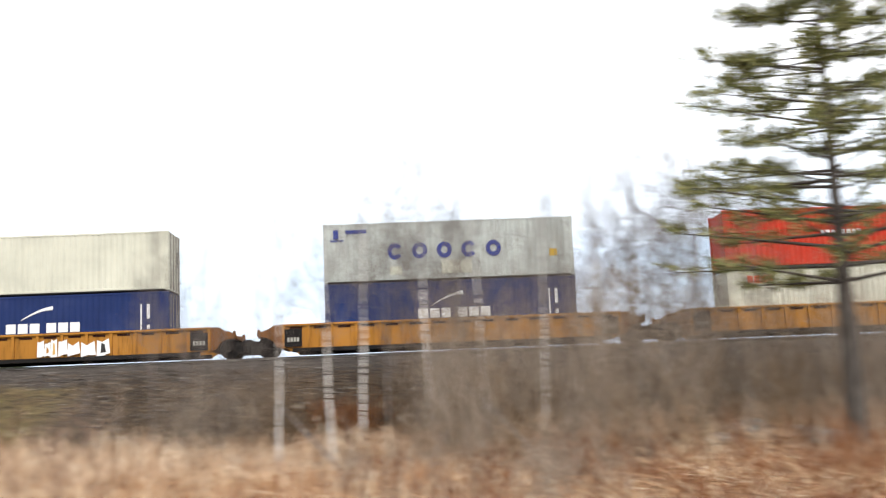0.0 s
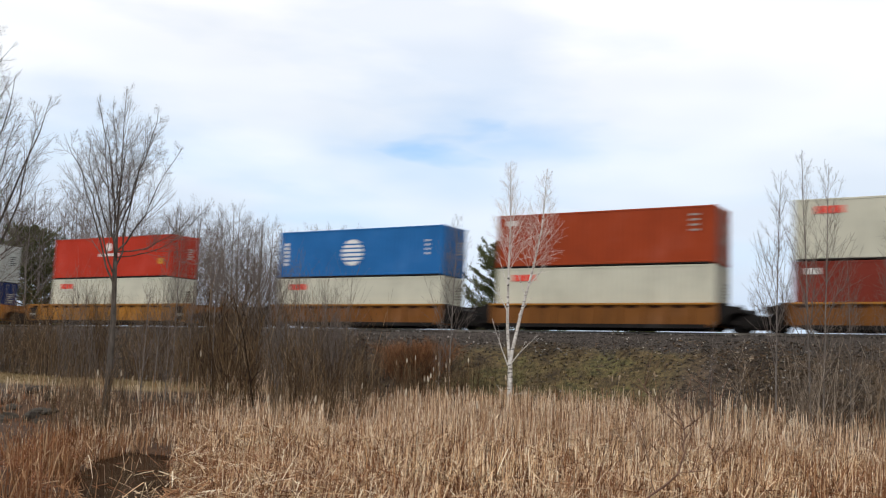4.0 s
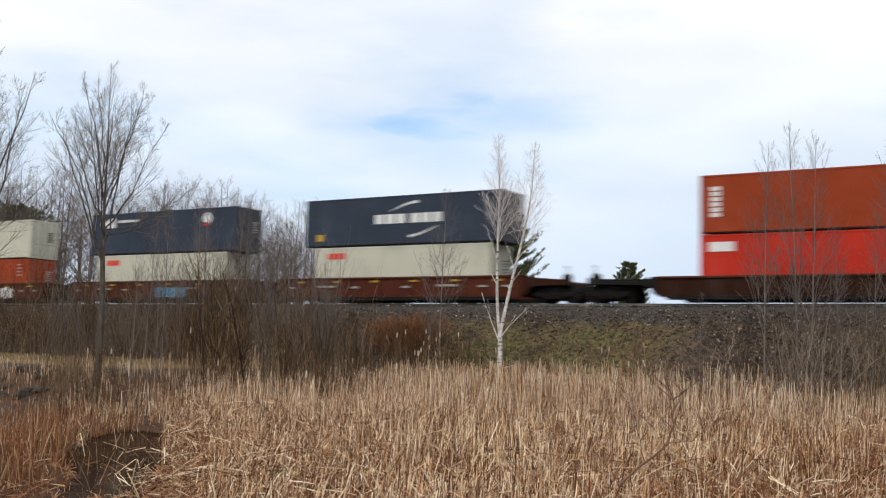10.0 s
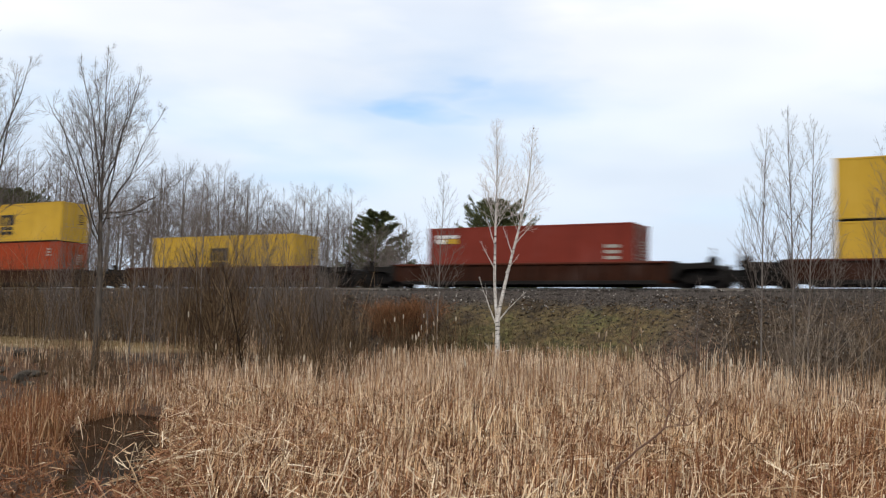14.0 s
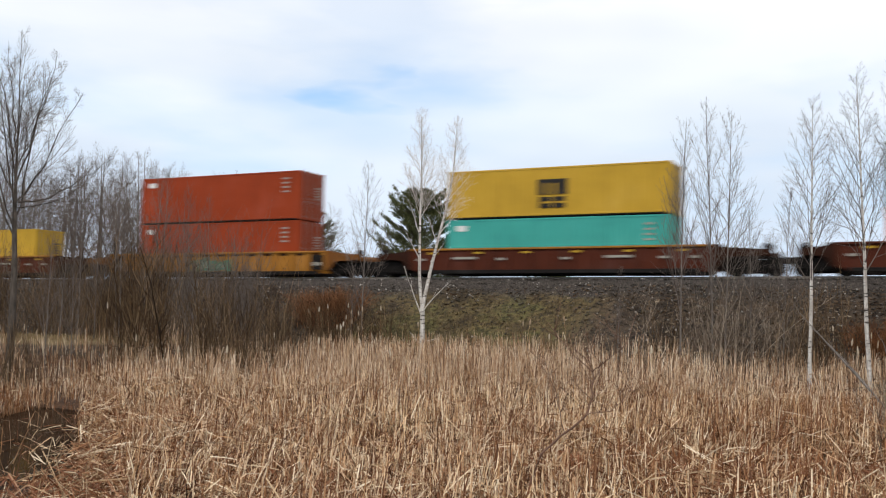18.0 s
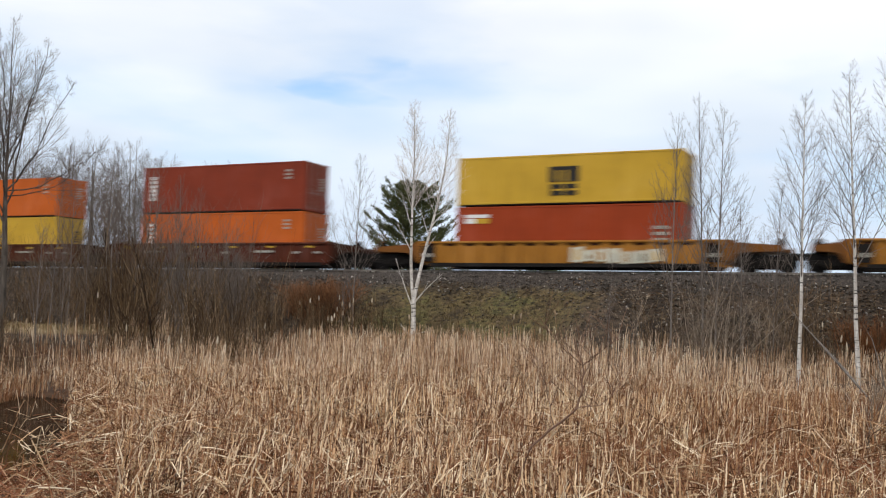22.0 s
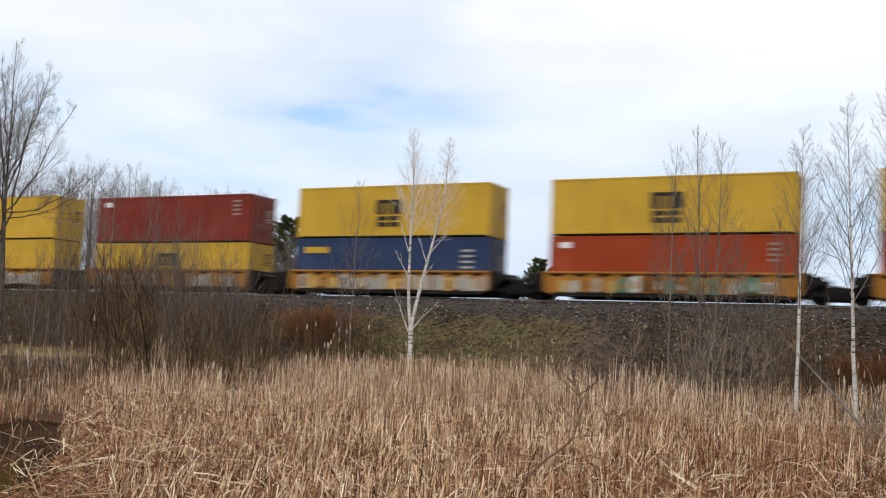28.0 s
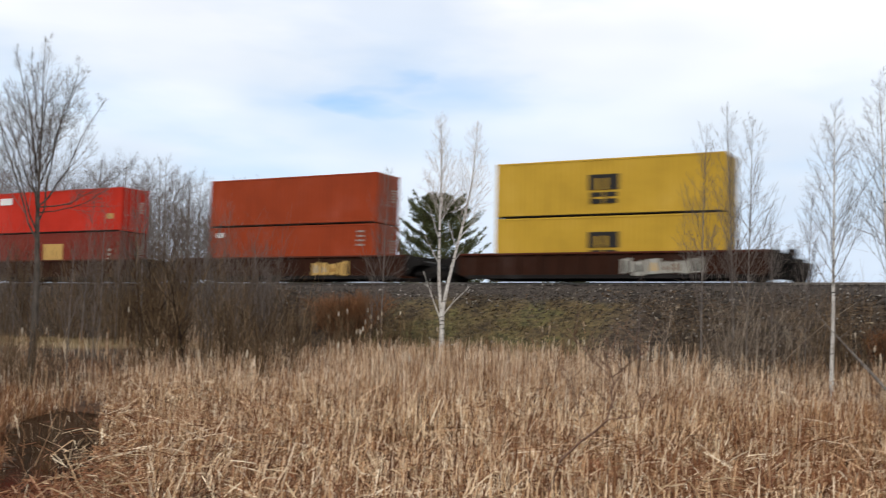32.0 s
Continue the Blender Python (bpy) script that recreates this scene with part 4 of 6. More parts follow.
# ---------------------------------------------------------------- the train: make-up
# place of the upper (or only) box's leading end at 0 s, upper box, lower box; each box: colour, marking, length, height
HI, LO, F40, F45 = 2.896, 2.591, 12.192, 13.716
Y_SQ = ("yellow", "square")
STACKS = [
    (-46.03, ("scarlet", "crest", F40, HI), ("cream", "dash", F40, HI)),
    (-24.19, ("cream", "dash", F40, HI), ("navy", "swoosh", F40, HI)),
    (-4.53, ("grey", "rings", F40, HI), ("navy", "swoosh", F40, HI)),
    (15.13, ("scarlet", "crest", F40, HI), ("cream", "dash", F40, HI)),
    (37.01, ("blue", "globe", F40, HI), ("cream", "dash", F40, LO)),
    (52.73, ("rust", "tag", F40, HI), ("cream", "dash", F40, HI)),
    (68.65, ("cream", "dash", F40, HI), ("maroon", "tag", F40, HI)),
    (84.60, ("grey", "rings", F40, HI), ("cream", "dash", F40, HI)),
    (100.59, ("blue", "globe_patch", F40, HI), ("cream", "dash", F40, LO)),
    (122.03, ("cream", "dash", F40, HI), ("rust", "tag", F40, HI)),
    (140.96, ("slate", "dragon", F45, HI), ("cream", "dash", F40, HI)),
    (160.45, ("slate", "banner", F45, HI), ("cream", "dash", F40, HI)),
    (185.15, ("rust", "stack", F40, HI), ("red", "wide_tag", F40, HI)),
    (206.94, (*Y_SQ, F40, HI), ("rust", "stack", F40, HI)),
    (228.72, None, (*Y_SQ, F40, HI)),
    (250.75, None, ("maroon", "two_tone_tag", F40, HI)),
    (272.73, (*Y_SQ, F40, HI), (*Y_SQ, F40, LO)),
    (294.61, None, (*Y_SQ, F40, HI)),
    (316.17, ("rust", "tag", F40, HI), ("rust", "tag", F40, HI)),
    (338.03, (*Y_SQ, F40, LO), ("teal", "tag", F40, LO)),
    (359.94, ("ink", "long_tag", F40, HI), ("salmon", "ghost", F40, LO)),
    (379.60, ("orange", "stack", F40, LO), (*Y_SQ, F40, HI)),
    (399.21, ("brick", "stack", F40, HI), ("orange", "stack", F40, HI)),
    (421.24, (*Y_SQ, F40, LO), ("rust", "two_tone_tag", F40, HI)),
    (443.10, ("rust", "", F40, HI), (*Y_SQ, F40, HI)),
    (462.82, (*Y_SQ, F40, HI), ("orange", "", F40, LO)),
    (482.45, ("rust", "corner_tag", F40, HI), ("maroon", "patch", F40, HI)),
    (504.40, (*Y_SQ, F40, HI), (*Y_SQ, F40, HI)),
    (520.32, ("maroon", "tag", F40, HI), (*Y_SQ, F40, LO)),
    (535.91, (*Y_SQ, F40, HI), ("denim", "yellow_tag", F40, HI)),
    (551.53, (*Y_SQ, F40, HI), ("rust", "tag", F40, HI)),
    (567.17, (*Y_SQ, F40, HI), ("rust", "tag", F40, HI)),
    (589.00, ("red", "wide_tag", F40, HI), ("maroon", "patch", F40, HI)),
    (608.75, ("rust", "", F40, HI), ("rust", "tag", F40, HI)),
    (628.41, (*Y_SQ, F40, HI), (*Y_SQ, F40, HI)),
]
COLOUR_WORDS = {"cream": "cream white", "grey": "weathered light grey", "navy": "navy blue", "ink": "dark ink blue", "blue": "bright blue", "red": "bright red", "scarlet": "faded red", "rust": "rust red", "brick": "dark brick red", "denim": "dull denim blue", "maroon": "dark maroon", "orange": "orange", "salmon": "pale orange", "yellow": "golden yellow", "teal": "turquoise", "slate": "dark slate"}
MARK_WORDS = {"rings": "with blue letter shapes", "swoosh": "with white letter shapes", "dash": "with a small red mark", "crest": "with a white emblem", "globe": "with a striped white emblem", "globe_patch": "with an emblem and tan patch", "square": "with a black square emblem", "stack": "with a column of white marks", "tag": "with a small white label", "wide_tag": "with a wide white label", "corner_tag": "with small pale labels", "two_tone_tag": "with a white and yellow label", "patch": "with a tan repaint patch", "long_tag": "with a red and white label", "ghost": "with faded marks", "yellow_tag": "with a yellow label", "dragon": "with a white blot emblem", "banner": "with wide white letter shapes", "": "with plain ribbed sides"}
MOVING = []
# runs of units: stack numbers, well length, unit length, paint, trim
RUNS = [
    ((0, 0), 16.3, 21.7, "ochre", "ochre"),
    ((1, 3), 16.3, 19.66, "ochre", "ochre"),
    # ochre top chord over sides whose colour holds the shade below it
    ((4, 8), 12.6, 15.9, "shaded_ochre", "ochre"),
    ((9, 11), 16.3, 19.6, "brown", "brown"),
    ((12, 12), 16.3, 21.6, "dusk", "brown"), ((13, 13), 16.3, 21.7, "dusk", "brown"), ((14, 14), 16.3, 21.7, "dusk", "brown"),
    ((15, 15), 16.3, 21.7, "dusk", "brown"), ((16, 16), 16.3, 21.7, "dusk", "brown"),
    ((17, 17), 16.3, 21.7, "brown", "ochre"), ((18, 18), 16.3, 21.7, "ochre", "ochre"), ((19, 19), 16.3, 21.7, "brown", "ochre"),
    ((20, 22), 16.3, 19.63, "brown", "brown"),
    ((23, 23), 16.3, 21.7, "ochre", "ochre"),
    ((24, 26), 16.3, 19.65, "ochre", "ochre"),
    ((27, 31), 12.6, 15.6, "ochre", "ochre"),
    ((32, 34), 16.3, 19.7, "dusk", "brown"),
]
GRAFFITI = {9: ("white", 0.0, 4.9), 10: ("sky_blue", 0.2, 2.4), 18: ("mint", -1.6, 2.8), 23: ("cream", 0.5, 4.5), 27: ("pale", -3.0, 8.0), 28: ("pale", -5.6, 10.8), 29: ("pale", -5.6, 11.2), 30: ("mint", -5.4, 10.6), 31: ("pale", -5.0, 9.5), 33: ("tan", 2.0, 2.5), 34: ("pale", 1.0, 4.0), 1: ("white", 0.0, 3.0)}


def build_graffiti(car, colour, x0, length, seed):
    """Irregular painted strokes, not readable."""
    rng = random.Random(seed)
    k = 0
    x = x0
    many = ["pale", "ochre", "pale", "tan", "pale", "shaded_ochre", "pale", "ochre", "grey"]
    while x < x0 + length:
        w = rng.uniform(0.3, 0.75)
        z0, z1 = rng.uniform(0.30, 0.42), rng.uniform(1.0, 1.25)
        c = colour if length < 5 or rng.random() < 0.35 else rng.choice(many)
        g = Geo().plate([(x, z0), (x + w * 0.5, z0 + rng.uniform(-0.04, 0.1)), (x + w, z0 + rng.uniform(0, 0.15)), (x + w * 0.9, z1), (x + w * 0.4, z1 - rng.uniform(0, 0.2)), (x + 0.02, z1 - rng.uniform(0, 0.1))], -1.588, -1.580)
        part("graffiti", g, M[c], car, "faded sprayed graffiti")
        if rng.random() < 0.7:
            q = rng.uniform(0.08, 0.16)
            g = Geo().plate([(x + w * 0.3, z0 + q), (x + w * 0.7, z0 + q * 1.4), (x + w * 0.6, z1 - q * 2), (x + w * 0.35, z1 - q * 1.5)], -1.596, -1.590)
            part("graffiti", g, M[rng.choice(["black", "shaded_ochre", "ochre", "tan", "pale"])], car, "faded sprayed graffiti")
        x += w + rng.uniform(-0.02, 0.08)
        k += 1


def build_train():
    words = {"shaded_ochre": "weathered ochre steel well car, ribbed sides painted darker for shade", "ochre": "yellow steel well car with ribbed sides", "brown": "brown steel well car with ribbed sides", "dusk": "dark weathered steel well car with ribbed sides"}
    centre = []
    for s, up, low in STACKS:
        L = (up or low)[2]
        centre.append(s + L / 2)
    # gap between neighbouring runs, closed down to the couplers
    ends = {k: [0.0, 0.0] for k in range(len(STACKS))}
    for one, other in zip(RUNS, RUNS[1:]):
        k = one[0][1]
        gap = centre[k + 1] - other[2] / 2 - centre[k] - one[2] / 2
        ends[k][1] = ends[k + 1][0] = max(0.0, (gap - 0.06) / 2)
    for (a, b), W, P, colour, trim in RUNS:
        for k in range(a, b + 1):
            mid = centre[k]
            left = "end" if k == a else "joint"
            right = "end" if k == b else "truck"
            label = words[colour] + (", sprayed with graffiti" if k in GRAFFITI else "")
            car = build_car(colour, W, P, left, right, label, trim, longer=(ends[k][0], ends[k][1]), panels=colour == "ochre" and W > 13, reflectors=colour == "brown", low=12 <= k <= 16)
            if k in GRAFFITI:
                build_graffiti(car, *GRAFFITI[k], k)
            MOVING.append((car, mid, RAIL))
            z = RAIL + (0.36 if 29 <= k <= 31 else 0.47)
            s, up, low = STACKS[k]
            for spec in (low, up):
                if spec:
                    c, mark, L, H = spec
                    box = build_container(c, mark, L, H, COLOUR_WORDS[c] + " container " + MARK_WORDS[mark] + (", stacked above" if spec is up else ", riding low"), spec is up and low is not None)
                    MOVING.append((box, mid, z))
                    z += H + 0.055


build_train()

# ---------------------------------------------------------------- vegetation helpers
rng = np.random.default_rng(7)


def unit(v):
    return v / np.maximum(np.linalg.norm(v, axis=-1, keepdims=True), 1e-9)


def tubes(P, R, sides):
    """Tapered tubes along polylines P (B, n, 3) with radii R (B, n)."""
    B, n, _ = P.shape
    T = unit(np.gradient(P, axis=1))
    ref = np.where(np.abs(T[..., 2:3]) > 0.9, np.array([1.0, 0, 0]), np.array([0, 0, 1.0]))
    A = unit(np.cross(T, ref))
    C = np.cross(T, A)
    a = np.arange(sides) * 2 * np.pi / sides
    V = P[:, :, None] + R[:, :, None, None] * (A[:, :, None] * np.cos(a)[:, None] + C[:, :, None] * np.sin(a)[:, None])
    k = np.arange(B)[:, None, None] * n * sides + np.arange(n - 1)[None, :, None] * sides + np.arange(sides)[None, None]
    j = k - np.arange(sides) + (np.arange(sides) + 1) % sides
    F = np.stack([k, j, j + sides, k + sides], -1).reshape(-1, 4)
    return V.reshape(-1, 3), F


def join(pieces):
    V, F, n = [], [], 0
    for v, f in pieces:
        V.append(v)
        F.append(f + n)
        n += len(v)
    return np.concatenate(V), np.concatenate(F)


def grow(r, height, radius, levels, lean=(0, 0), wobble=0.03, n=7, path=None, fine=0.0055, limbs=()):
    """Branch lines level by level. levels: (children, start from, to, angle lo, hi, length lo, hi, lift).
    limbs: big limbs of the first level, each (height at the trunk, reach along x, along y, height of its end, bow)."""
    t = np.linspace(0, 1, n + 3)
    trunk = np.stack([lean[0] * t ** 1.3, lean[1] * t ** 1.3, t], 1) * height
    trunk[1:, :2] += np.cumsum(r.normal(0, wobble * height / n, (n + 2, 2)), 0) * 0.6
    if path is not None:
        n = 11
        t = np.linspace(0, 1, n + 3)
        at = np.array(path)
        trunk = np.stack([np.interp(t * height, at[:, 1], at[:, 0]), 0.25 * np.sin(3 * t), t * height], 1)
        trunk[1:-1, 0] = (trunk[:-2, 0] + 2 * trunk[1:-1, 0] + trunk[2:, 0]) / 4
    out = [(trunk[None], (radius * (1 - t) ** 0.95 * (np.interp(t, [0.45, 0.7], [1, 0.5]) if limbs else 1) + 0.005)[None])]
    if limbs:
        q = np.linspace(0, 1, 9)
        P, R = [], []
        for z0, dx, dy, z1, bow in limbs:
            foot = np.array([np.interp(z0, trunk[:, 2], trunk[:, k]) for k in range(3)])
            out_way = q ** bow
            line = foot + np.stack([dx * out_way, dy * out_way, (z1 - z0) * q], 1)
            line[1:] += np.cumsum(r.normal(0, 0.075, (8, 3)), 0)
            P.append(line)
            R.append(np.minimum(radius * 0.55, 0.0085 * math.dist((0, 0, z0), (dx, dy, z1))) * (1 - q) ** 0.8 + 0.006)
        out.append((np.array(P), np.array(R)))
    for depth, (children, s0, s1, a0, a1, l0, l1, lift) in enumerate(levels):
        P, R = out[-1]
        if limbs and depth == 0:
            # the trunk's own top goes on branching with the limbs
            top = np.stack([np.interp(np.linspace(0.55, 1, 9), t, trunk[:, k]) for k in range(3)], 1)
            P, R = np.concatenate([P, top[None]]), np.concatenate([R, np.linspace(radius * 0.4, 0.006, 9)[None]])
        B, m, _ = P.shape
        length = np.linalg.norm(np.diff(P, axis=1), axis=2).sum(1)
        b = np.repeat(np.arange(B), children)
        k = np.tile(np.arange(children), B)
        u = (k + r.uniform(0, 1, len(b))) / children
        s = s0 + (s1 - s0) * u
        f = s * (m - 1)
        i = np.minimum(f.astype(int), m - 2)
        w = (f - i)[:, None]
        base = P[b, i] * (1 - w) + P[b, i + 1] * w
        rad = R[b, i] * (1 - w[:, 0]) + R[b, i + 1] * w[:, 0]
        T = unit(P[b, i + 1] - P[b, i])
        A = unit(np.cross(T, np.array([0.31, 0.17, 0.93]) + 0 * T))
        C = np.cross(T, A)
        spin = (r.uniform(0, 6.28, B)[b] + k * 2.4 + r.normal(0, 0.5, len(b)))[:, None]
        side = A * np.cos(spin) + C * np.sin(spin)
        ang = np.radians(r.uniform(a0, a1, len(b)))[:, None]
        d = unit(T * np.cos(ang) + side * np.sin(ang))
        # shorter towards the tip, so that ends stay single and fine
        ln = length[b] * r.uniform(l0, l1, len(b)) * (1.12 - 0.92 * u)
        q = 6
        pts = [base]
        for _ in range(q - 1):
            d = unit(d + np.array([0, 0, lift]) + r.normal(0, 0.05, d.shape))
            pts.append(pts[-1] + d * (ln / (q - 1))[:, None])
        Q = np.stack(pts, 1)
        tt = np.linspace(0, 1, q)
        rr = np.minimum(rad * 0.6, 0.002 + ln * fine * 1.2)[:, None] * (1 - 0.8 * tt)[None] + 0.0014
        out.append((Q, rr))
    return out


def tree_meshes(seed, height, radius, levels, lean=(0, 0), wobble=0.03, woody=2, thin=1.0, path=None, limbs=()):
    r = np.random.default_rng(seed)
    lv = grow(r, height, radius, levels, lean, wobble, path=path, limbs=limbs)
    k = height / max(float(P[..., 2].max()) for P, R in lv)
    lv = [(P * k, R) for P, R in lv]
    sides = [9, 6, 4, 3, 3, 3]
    pieces = [tubes(P, R * (thin if k else 1), sides[k]) for k, (P, R) in enumerate(lv)]
    V, F = join(pieces[:woody])
    trunk = mesh_np("trunk", V, F4=F)
    trunk.shade_smooth()
    crown = None
    if len(pieces) > woody:
        V, F = join(pieces[woody:])
        crown = mesh_np("crown", V, F4=F)
    return trunk, crown


def plant(name, meshes, mats, m, label, category="tree", group=""):
    ob = tagged(new(name), label, category, group)
    ob.matrix_basis = m
    part("trunk", meshes[0], mats[0], ob)
    if meshes[1]:
        part("crown", meshes[1], mats[1], ob, "bare fine twigs")
    return ob


def on_ground(x, y, turn=0.0, sink=0.05):
    return pose(x, y, float(height(x, y)) - sink, 0, 0, turn)


def scaled(m, s):
    return m @ Matrix.Diagonal((s, s, s, 1))


# ---------------------------------------------------------------- trees
MAPLE_LIMBS = ((5.0, -1.9, 0.3, 10.1, 0.75), (5.3, -1.2, -0.9, 9.6, 0.8), (6.2, 2.0, 0.2, 10.4, 0.95), (6.3, -0.75, 0.5, 10.9, 0.8), (6.2, 3.0, -0.6, 8.1, 0.75), (6.0, 2.5, 0.9, 7.4, 0.75), (6.8, 0.75, -0.5, 11.2, 0.7), (7.4, 1.15, 0.4, 11.0, 0.8), (7.0, -0.5, -0.7, 11.6, 0.8), (6.5, -1.5, 0.6, 10.4, 0.7), (5.6, 0.4, 1.4, 10.6, 0.7), (5.8, 0.2, -1.6, 10.0, 0.7), (7.9, -0.4, 0.2, 11.9, 1.0))
MAPLE = [(10, 0.14, 0.96, 26, 48, 0.34, 0.56, 0.10), (8, 0.12, 0.90, 28, 52, 0.36, 0.60, 0.06), (5, 0.15, 0.85, 26, 50, 0.50, 0.85, 0.03)]
BIRCH = [(46, 0.44, 0.985, 28, 46, 0.15, 0.27, 0.05), (7, 0.12, 0.98, 26, 48, 0.38, 0.64, 0.02), (4, 0.12, 0.98, 22, 46, 0.4, 0.7, 0.0)]
YOUNG = [(30, 0.20, 0.97, 24, 40, 0.26, 0.40, 0.10), (7, 0.15, 0.9, 24, 42, 0.30, 0.52, 0.05), (4, 0.15, 0.88, 22, 44, 0.4, 0.7, 0.03)]
WHITE = [(34, 0.36, 0.98, 26, 44, 0.22, 0.34, 0.07), (8, 0.15, 0.9, 24, 44, 0.32, 0.54, 0.03), (5, 0.15, 0.88, 22, 44, 0.42, 0.7, 0.0)]
FAR = [(17, 0.26, 0.96, 30, 60, 0.36, 0.56, 0.05), (10, 0.18, 0.98, 26, 54, 0.32, 0.56, 0.04), (8, 0.15, 0.98, 24, 50, 0.36, 0.64, 0.02)]



def mats(a, b):
    return M[a], M[b]


def build_twin_birch():
    """A white birch whose stem forks at 2.8 m into two slender stems."""
    twin = tagged(new("birch_tree"), "slender white birch with two stems below the embankment", "tree", "birches before the railway")
    twin.matrix_basis = on_ground(-21.3, 40.0, 28)
    t = np.linspace(0, 1, 8)
    foot = np.stack([0.06 * np.sin(t * 2.6), 0 * t, 2.35 * t], 1)
    V, F = tubes(foot[None], (0.13 - 0.03 * t)[None], 10)
    me = mesh_np("foot", V, F4=F)
    me.shade_smooth()
    part("foot", me, M["birch"], twin, "white peeling birch trunk")
    fork = foot[-1] - np.array([0, 0, 0.12])
    for seed, path, h, rad in ((11, ((0, 0), (-0.16, 1.2), (-0.18, 4.5), (-0.14, 6.5), (-0.24, 9.1)), 9.05, 0.072), (12, ((0, 0), (0.2, 1.1), (0.45, 2.3), (1.02, 4.7), (1.32, 6.4), (1.42, 8.8)), 8.7, 0.082)):
        a, b = tree_meshes(seed, h, rad, BIRCH, (0, 0), 0.004, 1, 0.75, path)
        part("stem", a, M["birch"], twin, "white peeling birch stem", pose(*fork))
        part("crown", b, M["pale_twig"], twin, "fine pale twigs", pose(*fork))
    # side shoots: foot x and height, reach, rise, thickness
    for k, (x, z, dx, dz, rad) in enumerate(((-0.05, 2.1, -0.95, 1.9, 0.03), (0.1, 2.2, 1.05, 1.4, 0.03), (-0.05, 0.75, -0.5, 0.45, 0.02), (0.1, 0.8, 0.75, 0.3, 0.018), (-0.16, 4.5, -0.75, 1.1, 0.022), (-0.18, 5.6, -0.6, 1.3, 0.02), (0.35, 4.3, 0.5, 0.9, 0.02), (0.6, 5.2, -0.5, 1.1, 0.02), (0.75, 5.6, 0.65, 1.0, 0.022))):
        ln = math.hypot(dx, dz)
        low = grow(np.random.default_rng(150 + k), ln, rad, [(4, 0.35, 1.0, 20, 45, 0.2, 0.45, 0.15), (4, 0.3, 1, 15, 40, 0.3, 0.5, 0.05)], (0.10, 0.1), 0.06)
        V, F = join([tubes(P, R, 5) for P, R in low])
        part("side_shoot", mesh_np("side_shoot", V, F4=F), M["birch"], twin, "", pose(x, 0, z) @ Matrix.Rotation(math.atan2(dx, dz), 4, "Y"))


